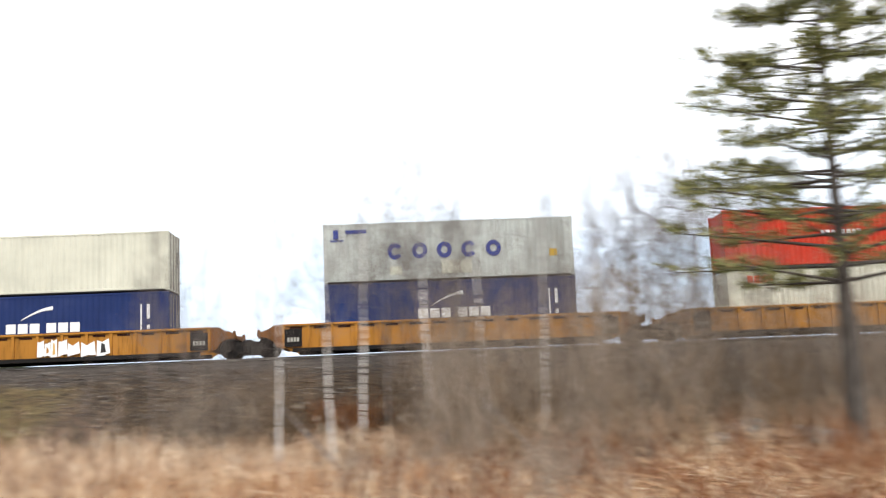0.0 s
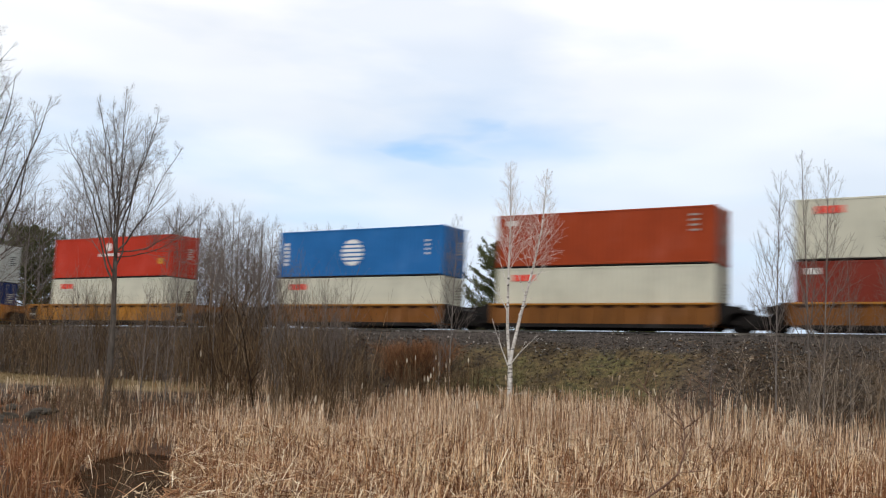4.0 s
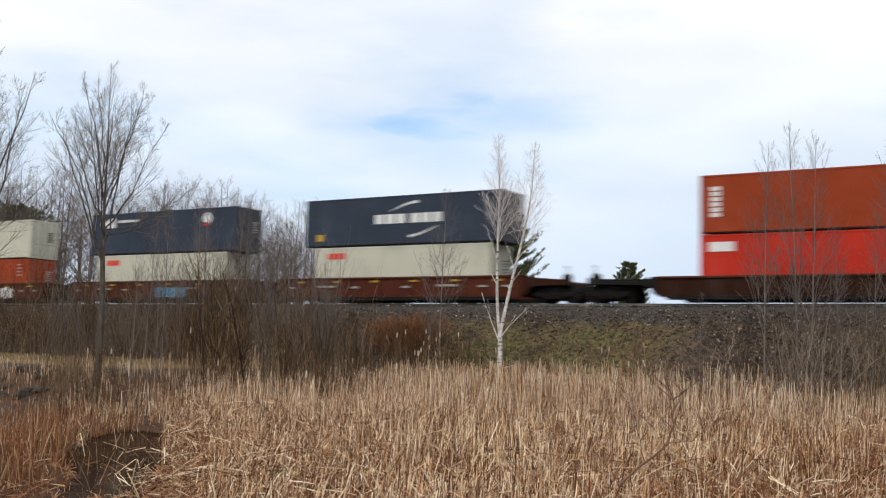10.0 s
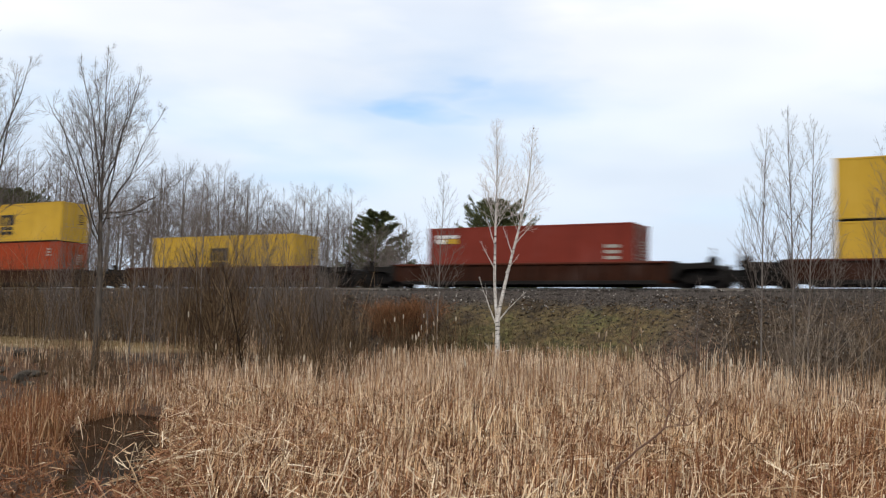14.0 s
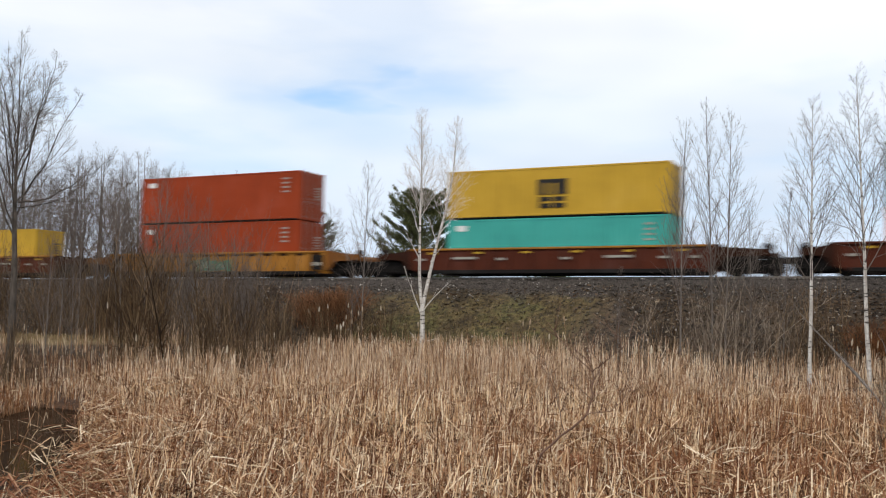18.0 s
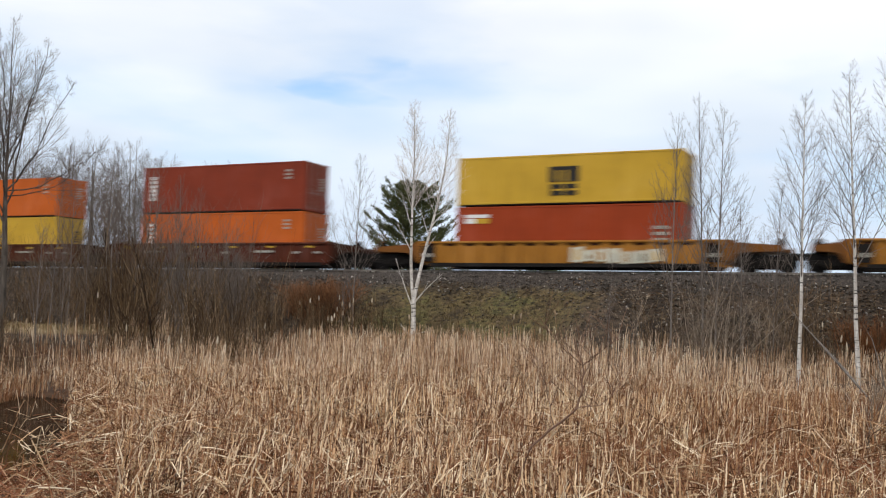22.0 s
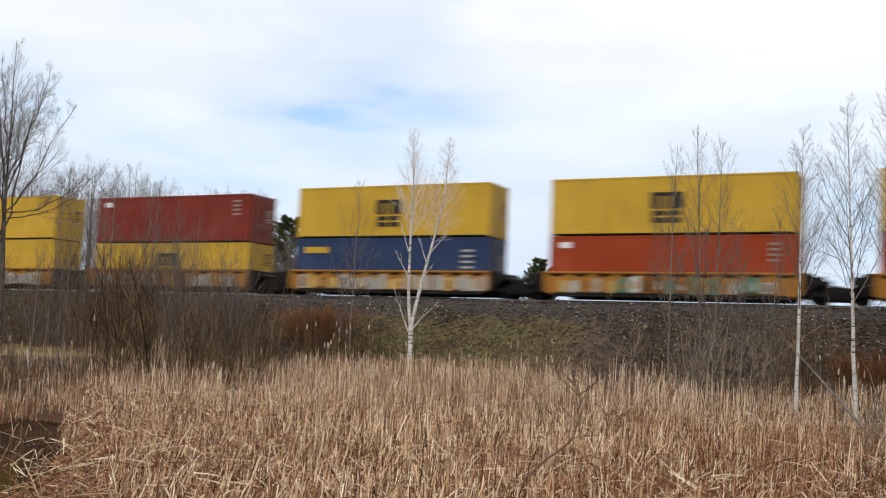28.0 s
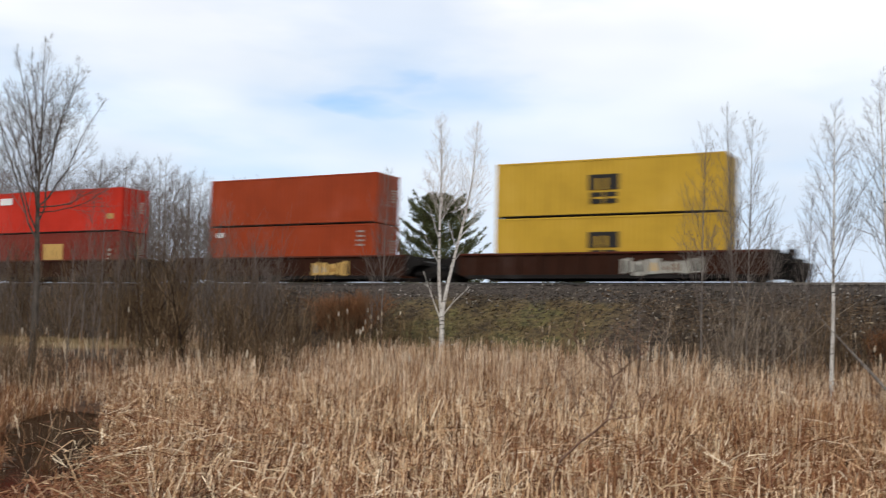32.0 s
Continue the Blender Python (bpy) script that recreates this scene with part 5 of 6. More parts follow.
def build_front_trees():
    maple = tree_meshes(3, 12.3, 0.13, MAPLE, (0.0, 0.0), 0.03, 2, 0.75, limbs=MAPLE_LIMBS)
    plant("maple_tree", maple, mats("bark", "twig"), on_ground(-28.95, 24.7, 50), "bare grey maple standing at the marsh edge", group="bare trees before the railway")
    near = tree_meshes(5, 12.3, 0.17, MAPLE, (0.0, 0.03), 0.03, 2, 0.75, limbs=[(z0 - 2.2, 1.25 * dx, 1.25 * dy, z1 - 0.6, bow) for z0, dx, dy, z1, bow in MAPLE_LIMBS])
    plant("maple_tree", near, mats("bark", "twig"), on_ground(-25.6, 16.4, 200), "bare grey maple with spreading twigs beside the marsh", group="bare trees before the railway")
    build_twin_birch()
    # birches and saplings, each with its own place and height
    kinds = [tree_meshes(20 + k, 11.0, 0.075, WHITE, ((0.02, 0.0), (-0.02, 0.02), (0.0, -0.03))[k % 3], 0.018, 1, 0.62) for k in range(3)]
    young = [tree_meshes(30 + k, 10.0, 0.036, YOUNG, ((0.02, 0.0), (-0.03, 0.02), (0.04, -0.03))[k % 3], 0.02, 1, 0.75) for k in range(3)]
    for x, y, k, top, turn in ((-4.4, 34.0, 0, 9.9, 0), (-2.65, 34.0, 1, 10.8, 70), (-2.0, 40.2, 2, 13.6, 100), (0.6, 39.0, 0, 13.6, 200), (2.6, 37.0, 1, 12.0, 20), (4.9, 39.0, 2, 12.5, 90), (7.0, 38.0, 0, 11.0, 250)):
        plant("birch_tree", kinds[k], mats("birch", "twig"), scaled(on_ground(x, y, turn), (top - float(height(x, y))) / 11.0), "slender white birch below the embankment", group="birches before the railway")
    for x, y, k, top, turn in ((-10.0, 40.2, 0, 10.9, 10), (-8.75, 40.4, 1, 11.5, 60), (-8.2, 40.0, 2, 11.1, 110), (-7.3, 40.3, 0, 7.4, 220), (-6.2, 40.6, 2, 8.0, 20), (-24.6, 40.4, 1, 9.9, 300), (-25.3, 40.6, 2, 5.5, 30), (-33.0, 36.5, 2, 9.3, 10), (-35.0, 36.0, 0, 9.8, 100), (-31.5, 38.0, 1, 8.2, 140), (-29.5, 39.0, 0, 6.0, 50), (-37.6, 36.0, 1, 9.0, 190), (-34.1, 37.2, 1, 9.6, 250), (-32.3, 37.6, 0, 8.8, 200), (-36.2, 37.0, 2, 9.2, 310), (-39.2, 36.4, 2, 8.4, 60), (-27.9, 25.3, 0, 5.6, 40), (-27.3, 25.9, 1, 4.6, 160), (-29.8, 25.6, 2, 5.0, 220), (-34.0, 33.5, 0, 6.6, 75), (-32.2, 34.6, 1, 7.0, 15), (-30.4, 35.4, 2, 6.6, 280), (-28.4, 36.6, 0, 6.2, 320), (-12.6, 40.5, 2, 5.0, 10), (1.8, 40.2, 1, 10.0, 80), (3.6, 40.0, 2, 10.8, 130), (6.2, 40.5, 0, 10.0, 170), (8.6, 39.5, 1, 12.0, 170), (10.4, 40.2, 0, 12.6, 40), (12.3, 40.8, 1, 11.8, 240), (9.6, 41.0, 2, 11.0, 310), (0.2, 41.0, 1, 14.2, 33), (2.0, 41.2, 0, 13.8, 66), (-1.0, 41.2, 2, 14.0, 120), (5.4, 41.3, 2, 13.0, 99), (7.6, 41.2, 1, 13.4, 12), (8.8, 41.4, 0, 13.2, 140), (11.4, 41.0, 2, 13.8, 200), (10.8, 38.6, 1, 13.5, 222), (13.4, 40.0, 0, 13.0, 280)):
        plant("young_tree", young[k], mats("far_bark", "twig"), scaled(on_ground(x, y, turn), (top - float(height(x, y))) / 10.0), "thin bare grey sapling on the embankment foot", group="saplings before the railway")
    # dead and leaning trunks in the thicket
    lean = [tree_meshes(40 + k, 5.0, 0.06, [(6, 0.5, 1.0, 20, 45, 0.10, 0.2, 0.1), (5, 0.2, 1, 20, 45, 0.3, 0.5, 0)], ((-0.85, 0.3), (0.75, 0.2), (0.02, 0.0))[k], 0.015, 1) for k in range(3)]
    for k, (a, b, rad) in enumerate((((-1.05, 26.0), (-2.6, 0.3, 2.9), 0.036), ((-1.35, 26.2), (-0.42, 0.1, 2.2), 0.03), ((-0.2, 25.0), (0.9, 0.5, 1.9), 0.03))):
        t = np.linspace(0, 1, 8)
        P = np.array(b)[None] * t[:, None] + np.stack([0.10 * np.sin(3 * t), 0 * t, -0.12 * np.sin(3.1 * t)], 1)
        trunk = tubes(P[None], (rad * (1 - 0.75 * t))[None], 7)
        tips = [(np.linspace(P[i], P[i] + np.array([0.35 * math.cos(i * 2.1), 0.2, 0.3]), 5)[None], np.linspace(0.008, 0.002, 5)[None]) for i in (4, 5, 6, 7)]
        V, F = join([tubes(Q, R, 4) for Q, R in tips])
        plant("leaning_tree", (mesh_np("trunk", *[trunk[0]], F4=trunk[1]), mesh_np("crown", V, F4=F)), mats("far_bark", "twig"), on_ground(a[0], a[1], 0, 0.1), "thin dead grey trunk leaning over the reeds", group="dead trunks")
    for x, y, k, s, turn in ((3.4, 25.5, 0, 0.55, -10), (3.0, 25.7, 1, 0.36, 0), (-1.9, 30.0, 0, 0.5, 0), (4.6, 20.5, 2, 0.36, 0), (6.2, 34.0, 2, 0.7, 10), (10.2, 34.0, 0, 0.8, 20), (1.0, 34.0, 2, 0.8, 200)):
        plant("leaning_tree", lean[k], mats("far_bark", "twig"), scaled(on_ground(x, y, turn), s), "dead pale trunk leaning over the reeds" if k < 2 else "dead pale trunk standing in the brush", group="dead trunks")


def build_far_trees():
    kinds = [tree_meshes(60 + k, 14.0, 0.14, FAR, (0, 0), 0.05, 2, 0.75) for k in range(4)]
    r = random.Random(4)
    spots = []
    for k in range(90):
        az = 33.2 + k * 0.31 + r.uniform(-0.3, 0.3)
        spots.append((az, r.uniform(70, 96)))
    spots += [(30.5, 88), (15.0, 100), (9.0, 104), (7.0, 96), (4.0, 90), (-3.0, 84), (-14.0, 80), (-8.0, 84), (-18.0, 78), (-21.0, 74), (-16.0, 76), (-12.0, 80), (-10.5, 90), (1.0, 95), (-5.5, 84)]
    for az, y in spots:
        x = -math.tan(radians(az)) * y / 1.0
        d = math.hypot(x, y)
        top = 8.9 if az > 48 else 8.5 if az > 41 else 7.6 if az > 36 else 6.2 if az > 33 else 5.0
        if az < 0:
            top = 15.0 if az < -11 else 9.0
        s = (math.tan(radians(top + r.uniform(-1.3, 0.6))) * d + 0.6) / 14.0
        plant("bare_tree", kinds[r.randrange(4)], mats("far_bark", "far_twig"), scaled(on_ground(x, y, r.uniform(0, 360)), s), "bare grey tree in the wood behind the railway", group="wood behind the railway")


def conifer_meshes(seed, height, width, whorls, boughs, base=0.1, shape=0.85, rise=0.35, tufts=12, needles=16, size=1.0, loose=0.03):
    """A trunk with whorls of boughs that sweep up at their ends; sprays of needles sit along each bough, with gaps between the boughs."""
    r = np.random.default_rng(seed)
    t = np.linspace(0, 1, 9)
    P = np.stack([0 * t, 0 * t, t * height], 1)[None]
    V, F = tubes(P, (height * 0.016 * (1 - t) + 0.02)[None], 9)
    n = whorls * boughs
    s = np.repeat(base + (0.985 - base) * np.linspace(0, 1, whorls) ** 0.92, boughs) + r.normal(0, loose, n)
    s = np.clip(s, base, 0.985)
    az = np.tile(np.arange(boughs) * 2 * np.pi / boughs, whorls) + np.repeat(r.uniform(0, 6.28, whorls), boughs) + r.normal(0, 0.25, n)
    reach = width * (1 - s) ** shape * r.uniform(0.62, 1.12, n) + 0.12
    q = np.linspace(0, 1, 6)
    d = np.stack([np.cos(az), np.sin(az)], 1)
    B = np.zeros((n, 6, 3))
    B[:, :, :2] = d[:, None] * (reach[:, None] * q)[..., None]
    B[:, :, 2] = s[:, None] * height + reach[:, None] * (0.10 * q + rise * q ** 1.8) * r.uniform(0.7, 1.25, n)[:, None]
    V2, F2 = tubes(B, (0.010 + 0.010 * reach[:, None]) * (1 - 0.8 * q)[None], 4)
    wood = join([(V, F), (V2, F2)])
    trunk = mesh_np("trunk", wood[0], F4=wood[1])
    # side sprays: fan out forwards from the bough, rising a little; needles stand along each spray
    b = np.repeat(np.arange(n), tufts)
    f = r.uniform(0.22, 1.0, len(b)) ** 0.8
    i = np.minimum((f * 5).astype(int), 4)
    w = (f * 5 - i)[:, None]
    foot = B[b, i] * (1 - w) + B[b, i + 1] * w
    fwd = unit(B[b, i + 1] - B[b, i])
    across = np.stack([-d[b, 1], d[b, 0], np.zeros(len(b))], 1)
    way = unit(fwd * 0.8 + across * r.normal(0, 0.75, len(b))[:, None] + np.array([0, 0, 1.0]) * r.uniform(-0.15, 0.6, len(b))[:, None])
    ln = (0.14 + 0.15 * reach[b] * (1.15 - 0.5 * f)) * r.uniform(0.6, 1.2, len(b))
    k = np.repeat(np.arange(len(b)), needles)
    at = r.uniform(0.1, 1.0, len(k))[:, None]
    c = foot[k] + way[k] * ln[k, None] * at
    out = unit(way[k] * 0.9 + r.normal(0, 0.55, (len(k), 3)))
    side = unit(np.cross(out, r.normal(0, 1, (len(k), 3))))
    nl = r.uniform(0.12, 0.24, len(k))[:, None] * size
    wd = nl * r.uniform(0.05, 0.10, len(k))[:, None]
    V = np.stack([c - side * wd * 0.5, c + out * nl * 0.5 + side * wd, c + out * nl, c + out * nl * 0.5 - side * wd], 1).reshape(-1, 3)
    return trunk, mesh_np("crown", V, F4=np.arange(len(k) * 4).reshape(-1, 4))


def build_conifers():
    a = conifer_meshes(81, 10.0, 4.7, 17, 12, 0.12, 0.42, 0.45, 30, 18, 1.0)
    b = conifer_meshes(82, 10.0, 3.3, 16, 10, 0.12, 0.5, 0.42, 28, 18, 1.0)
    for me, az, y, top, width, label in ((a, 28.2, 66, 7.0, 1.0, "olive green pine behind the railway"), (b, 34.8, 80, 6.35, 1.3, "dark green pine among bare trees"), (b, 21.0, 92, 4.75, 1.0, "dark green pine far behind the railway"), (a, 53.8, 76, 6.4, 1.0, "dark green spruce at the edge of the wood")):
        x = -math.tan(radians(az)) * y
        d = math.hypot(x, y)
        s = (math.tan(radians(top)) * d + 0.6) / 10.0
        ob = tagged(new("conifer"), label, "tree", "conifers behind the railway")
        ob.matrix_basis = on_ground(x, y, az * 7) @ Matrix.Diagonal((s * width, s * width, s, 1))
        part("trunk", me[0], M["bark"], ob)
        part("crown", me[1], M["needle"], ob, "dense green needles")
    trunk, crown = conifer_meshes(83, 17.0, 6.6, 22, 6, 0.28, 0.6, 0.0, 20, 16, 1.6, 0.022)
    ob = tagged(new("pine_tree"), "tall open pine with olive green needles", "tree")
    ob.matrix_basis = on_ground(12.4, 29.0, 60)
    part("trunk", trunk, M["bark"], ob)
    part("crown", crown, M["pine"], ob, "olive green needle sprays")


build_front_trees()
build_far_trees()
build_conifers()

# ---------------------------------------------------------------- thickets


def stems(r, xs, ys, h0, h1, radius, lean=0.18, forks=4):
    """Bare upright stems with side twigs: one joined mesh."""
    n = len(xs)
    z = height(xs, ys)
    h = h0 + (h1 - h0) * r.uniform(0, 1, n) ** 1.3
    t = np.linspace(0, 1, 5)
    d = r.normal(0, lean, (n, 2))
    P = np.zeros((n, 5, 3))
    P[:, :, 0] = xs[:, None] + d[:, :1] * h[:, None] * t ** 1.4
    P[:, :, 1] = ys[:, None] + d[:, 1:] * h[:, None] * t ** 1.4
    P[:, :, 2] = z[:, None] - 0.05 + h[:, None] * t
    P[:, 1:, :2] += r.normal(0, 0.03, (n, 4, 2)) * h[:, None, None] * 0.4
    R = (radius * r.uniform(0.6, 1.4, n) * (h / h1))[:, None] * (1 - 0.75 * t)[None] + 0.002
    out = [tubes(P, R, 4)]
    b = np.repeat(np.arange(n), forks)
    s = r.uniform(0.3, 0.95, len(b))
    f = s * 4
    i = np.minimum(f.astype(int), 3)
    w = (f - i)[:, None]
    base = P[b, i] * (1 - w) + P[b, i + 1] * w
    dd = unit(np.stack([r.normal(0, 0.5, len(b)), r.normal(0, 0.5, len(b)), np.ones(len(b))], 1))
    ln = h[b] * r.uniform(0.15, 0.4, len(b))
    q = np.linspace(0, 1, 3)
    Q = base[:, None] + dd[:, None] * (ln[:, None] * q)[..., None]
    Q[:, 2] += r.normal(0, 0.06, (len(b), 3)) * ln[:, None]
    out.append(tubes(Q, R[b, i][:, None] * 0.55 * (1 - 0.7 * q)[None] + 0.0015, 3))
    V, F = join(out)
    return mesh_np("thicket", V, F4=F)


def scatter(r, n, x0, x1, y0, y1):
    return r.uniform(x0, x1, n), r.uniform(y0, y1, n)


def fan(r, n, az0, az1, y0, y1):
    """Places spread over a sector of directions from the marsh's near edge."""
    y = r.uniform(y0, y1, n)
    a = np.radians(r.uniform(az0, az1, n))
    return -np.tan(a) * y, y


# limbs of the small sapling: points from its foot, thickness at both ends
SAPLING = [
    ([(-0.2, 0, 0), (0.05, 0, 0.85), (0.38, 0, 1.14), (0.64, 0.02, 1.36)], 0.018, 0.013),
    ([(0.64, 0.02, 1.36), (0.70, 0.06, 1.6), (0.69, 0.08, 1.86)], 0.013, 0.010),
    ([(0.69, 0.08, 1.86), (0.45, 0.1, 2.05), (0.22, 0.05, 2.33)], 0.007, 0.002),
    ([(0.69, 0.08, 1.86), (0.85, 0.0, 1.96), (1.15, -0.1, 2.2)], 0.007, 0.002),
    ([(0.69, 0.08, 1.86), (0.62, 0.15, 2.0), (0.58, 0.2, 2.25)], 0.006, 0.002),
    ([(0.64, 0.02, 1.36), (0.95, -0.05, 1.43), (1.22, -0.1, 1.65)], 0.008, 0.003),
    ([(0.38, 0, 1.14), (0.2, 0.15, 1.6), (0.02, 0.2, 2.0)], 0.006, 0.002),
]


def build_thickets():
    r = np.random.default_rng(21)
    for name, n, az0, az1, y0, y1, h0, h1, rad, mat, label in (
            ("thicket", 330, 35.5, 46.5, 26, 39, 0.8, 3.3, 0.012, "brush", "dense brown leafless brush below the embankment"),
            ("thicket", 130, 36, 46, 27, 40, 1.8, 4.6, 0.014, "brush", "tall brown leafless brush below the embankment"),
            ("thicket", 46, 36.5, 46, 26.5, 33, 2.2, 4.8, 0.034, "brush", "upright brown alder stems in the brush"),
            ("thicket", 170, 36, 47, 29, 40, 1.2, 4.4, 0.010, "pale_brush", "pale leafless brush below the embankment"),
            ("thicket", 150, 36, 54, 33, 40, 3.2, 6.0, 0.013, "twig", "thin leafless shoots above the brush"),
            ("thicket", 330, 37.5, 58, 35, 41, 2.8, 5.2, 0.009, "brush", "fine brown leafless shoots before the railway"),
            ("thicket", 620, 43, 58, 38.5, 44, 1.0, 4.4, 0.010, "brush", "dark leafless brush below the embankment"),
            ("thicket", 420, 43, 58, 38, 44, 1.0, 4.2, 0.010, "pale_brush", "dense brown leafless brush below the embankment"),
            ("thicket", 160, 47.8, 52, 22, 25, 0.5, 2.2, 0.009, "pale_brush", "pale leafless brush round the maple"),
            ("thicket", 160, 36.5, 45, 26, 31, 0.6, 2.2, 0.009, "pale_brush", "pale leafless brush before the thicket"),
            ("thicket", 240, 29, 36, 39, 42.5, 0.6, 2.0, 0.010, "brush", "low brown brush below the embankment"),
            ("thicket", 50, 30, 35, 37, 41, 1.4, 3.0, 0.009, "pale_brush", "thin shoots beside the russet bush"),
            ("thicket", 28, 8, 16, 39, 42, 0.8, 2.2, 0.009, "brush", "leafless brush round the saplings"),
            ("thicket", 56, 7, 16, 38, 42, 1.0, 3.4, 0.009, "grey_brush", "pale leafless brush round the saplings"),
            ("thicket", 64, 9.6, 14.4, 38.5, 41, 1.2, 3.6, 0.012, "grey_brush", "arching leafless stems round the saplings"),
            ("thicket", 90, -1, 8, 34, 43, 0.8, 2.6, 0.009, "brush", "leafless brush round the birches"),
            ("thicket", 100, -1, 9, 32, 43, 1.0, 3.4, 0.009, "pale_brush", "pale leafless brush round the birches"),
            ("thicket", 1500, -32, 0, 28, 43, 1.2, 6.0, 0.011, "grey_brush", "grey leafless brush beside the pool"),
            ("thicket", 500, -32, -1, 24, 42, 0.8, 3.4, 0.011, "pale_brush", "brown leafless brush beside the pool"),
            ("thicket", 1000, -12, 4.5, 16, 33, 0.4, 1.5, 0.007, "grey_brush", "low leafless brush among the reeds"),
            ("thicket", 200, 32, 34.8, 41.2, 42.0, 0.3, 0.8, 0.012, "brush", "dark brush in the hollow under the russet bush"),
            ("thicket", 900, -32, 3, 15, 30, 0.4, 1.5, 0.009, "russet", "scattered russet shrubs in the marsh"),
            ("red_bush", 1500, 32.2, 34.2, 43.0, 44.2, 0.6, 1.6, 0.009, "bush_red", "russet brown bush on the embankment"),
            ("red_bush", 300, 2, 5.5, 41.5, 43.5, 0.4, 1.3, 0.010, "russet", "russet brown bush on the embankment")):
        xs, ys = fan(r, n, az0, az1, y0, y1)
        if name == "red_bush":
            mid = radians((az0 + az1) / 2)
            ys = (y0 + y1) / 2 + r.normal(0, 0.25, n)
            xs = -math.tan(mid) * ys + r.normal(0, 0.72, n)
        if name == "thicket":
            k = r.integers(0, max(n // 12, 1), n)
            xs, ys = xs[k] + r.normal(0, 0.3, n), ys[k] + r.normal(0, 0.3, n)
        kind = "stuff" if name == "thicket" else ""
        tagged(part(name, stems(r, xs, ys, h0, h1, rad, 0.45 if "arching" in label else 0.17 if name == "thicket" else 0.62, 8 if name == "thicket" else 9), M[mat]), label, "bush", kind=kind)
    sapling = tagged(new("sapling"), "small crooked bare sapling rising from the dry reeds", "shrub")
    sapling.matrix_basis = on_ground(-4.62, 11.6, 0, 0.0)
    V, F = [], []
    limbs = []
    for pts, r0, r1 in SAPLING:
        pts = np.array(pts, float)
        s = np.linspace(0, len(pts) - 1, 9)
        P = np.stack([np.interp(s, np.arange(len(pts)), pts[:, k]) for k in range(3)], 1)
        P[1:-1] += r.normal(0, 0.008, (7, 3))
        limbs.append((P[None], np.linspace(r0, r1, 9)[None]))
    V, F = join([tubes(P, R, 6) for P, R in limbs])
    part("trunk", mesh_np("trunk", V, F4=F), M["red_twig"], sapling, "crooked reddish brown stem")
    twigs = []
    for P, R in limbs[1:]:
        for k in range(14):
            a = P[0, r.integers(2, 9)]
            d = unit(np.array([r.normal(0, 0.6), r.normal(0, 0.5), 0.8]))
            ln = r.uniform(0.18, 0.6)
            q = np.linspace(0, 1, 5)[:, None]
            Q = a + d * ln * q + r.normal(0, 0.012, (5, 3)) * q
            twigs.append((Q[None], (0.0042 - 0.0026 * q[:, 0])[None]))
    V, F = join([tubes(P, R, 3) for P, R in twigs])
    part("crown", mesh_np("crown", V, F4=F), M["red_twig"], sapling, "bare fine twigs")


build_thickets()

# ---------------------------------------------------------------- reeds


def blades(r, x, y, h, w, lean, kink=0.25, lift=0.0):
    """Ribbon leaves: each one bends over, some are broken at a kink. Two quads and a tip."""
    n = len(x)
    lodged = np.clip(ripple(x * 0.55 + 3, y * 0.55 - 2) - 0.1, 0, 1)
    az = np.where(r.uniform(0, 1, n) < 0.3 + 0.5 * lodged, 2.5 * ripple(x * 0.23, y * 0.31) + r.normal(0, 0.5, n), r.uniform(0, 2 * np.pi, n))
    d = np.stack([np.cos(az), np.sin(az), np.zeros(n)], 1)
    side = np.stack([-np.sin(az), np.cos(az), np.zeros(n)], 1)
    turn = r.uniform(-1.2, 1.2, n)[:, None]
    side = unit(side * np.cos(turn) + d * np.sin(turn))
    lean = np.abs(r.normal(0, lean, n)) * (1 + 1.0 * lodged) * np.where(r.uniform(0, 1, n) < 0.22, 3.0, 1.0)
    broken = r.uniform(0, 1, n) < kink
    z0 = height(x, y) + lift - 0.03
    up = np.array([0, 0, 1.0])
    base = np.stack([x, y, z0], 1)
    d1 = unit(up + d * lean[:, None] * 0.6)
    p1 = base + d1 * (h * 0.45)[:, None]
    d2 = unit(up + d * (lean * 0.85)[:, None])
    p2 = p1 + d2 * (h * 0.33)[:, None]
    drop = np.where(broken, r.uniform(-1.3, 0.35, n), 1.0)
    d3 = unit(up * drop[:, None] + d * np.where(broken, 1.0, lean * 1.15)[:, None])
    p3 = p2 + d3 * (h * np.where(broken, 0.38, 0.28))[:, None]
    hw = (w * 0.5)[:, None]
    tip = hw * np.where(r.uniform(0, 1, n) < 0.45, 0.75, 0.12)[:, None]
    V = np.stack([base - side * hw, base + side * hw, p1 - side * hw, p1 + side * hw, p2 - side * hw * 0.85, p2 + side * hw * 0.85, p3 - side * tip, p3 + side * tip], 1).reshape(-1, 3)
    k = np.arange(n)[:, None] * 8
    F4 = np.concatenate([k + np.array([[0, 1, 3, 2]]), k + np.array([[2, 3, 5, 4]]), k + np.array([[4, 5, 7, 6]])])
    return mesh_np("reeds", V, None, F4)


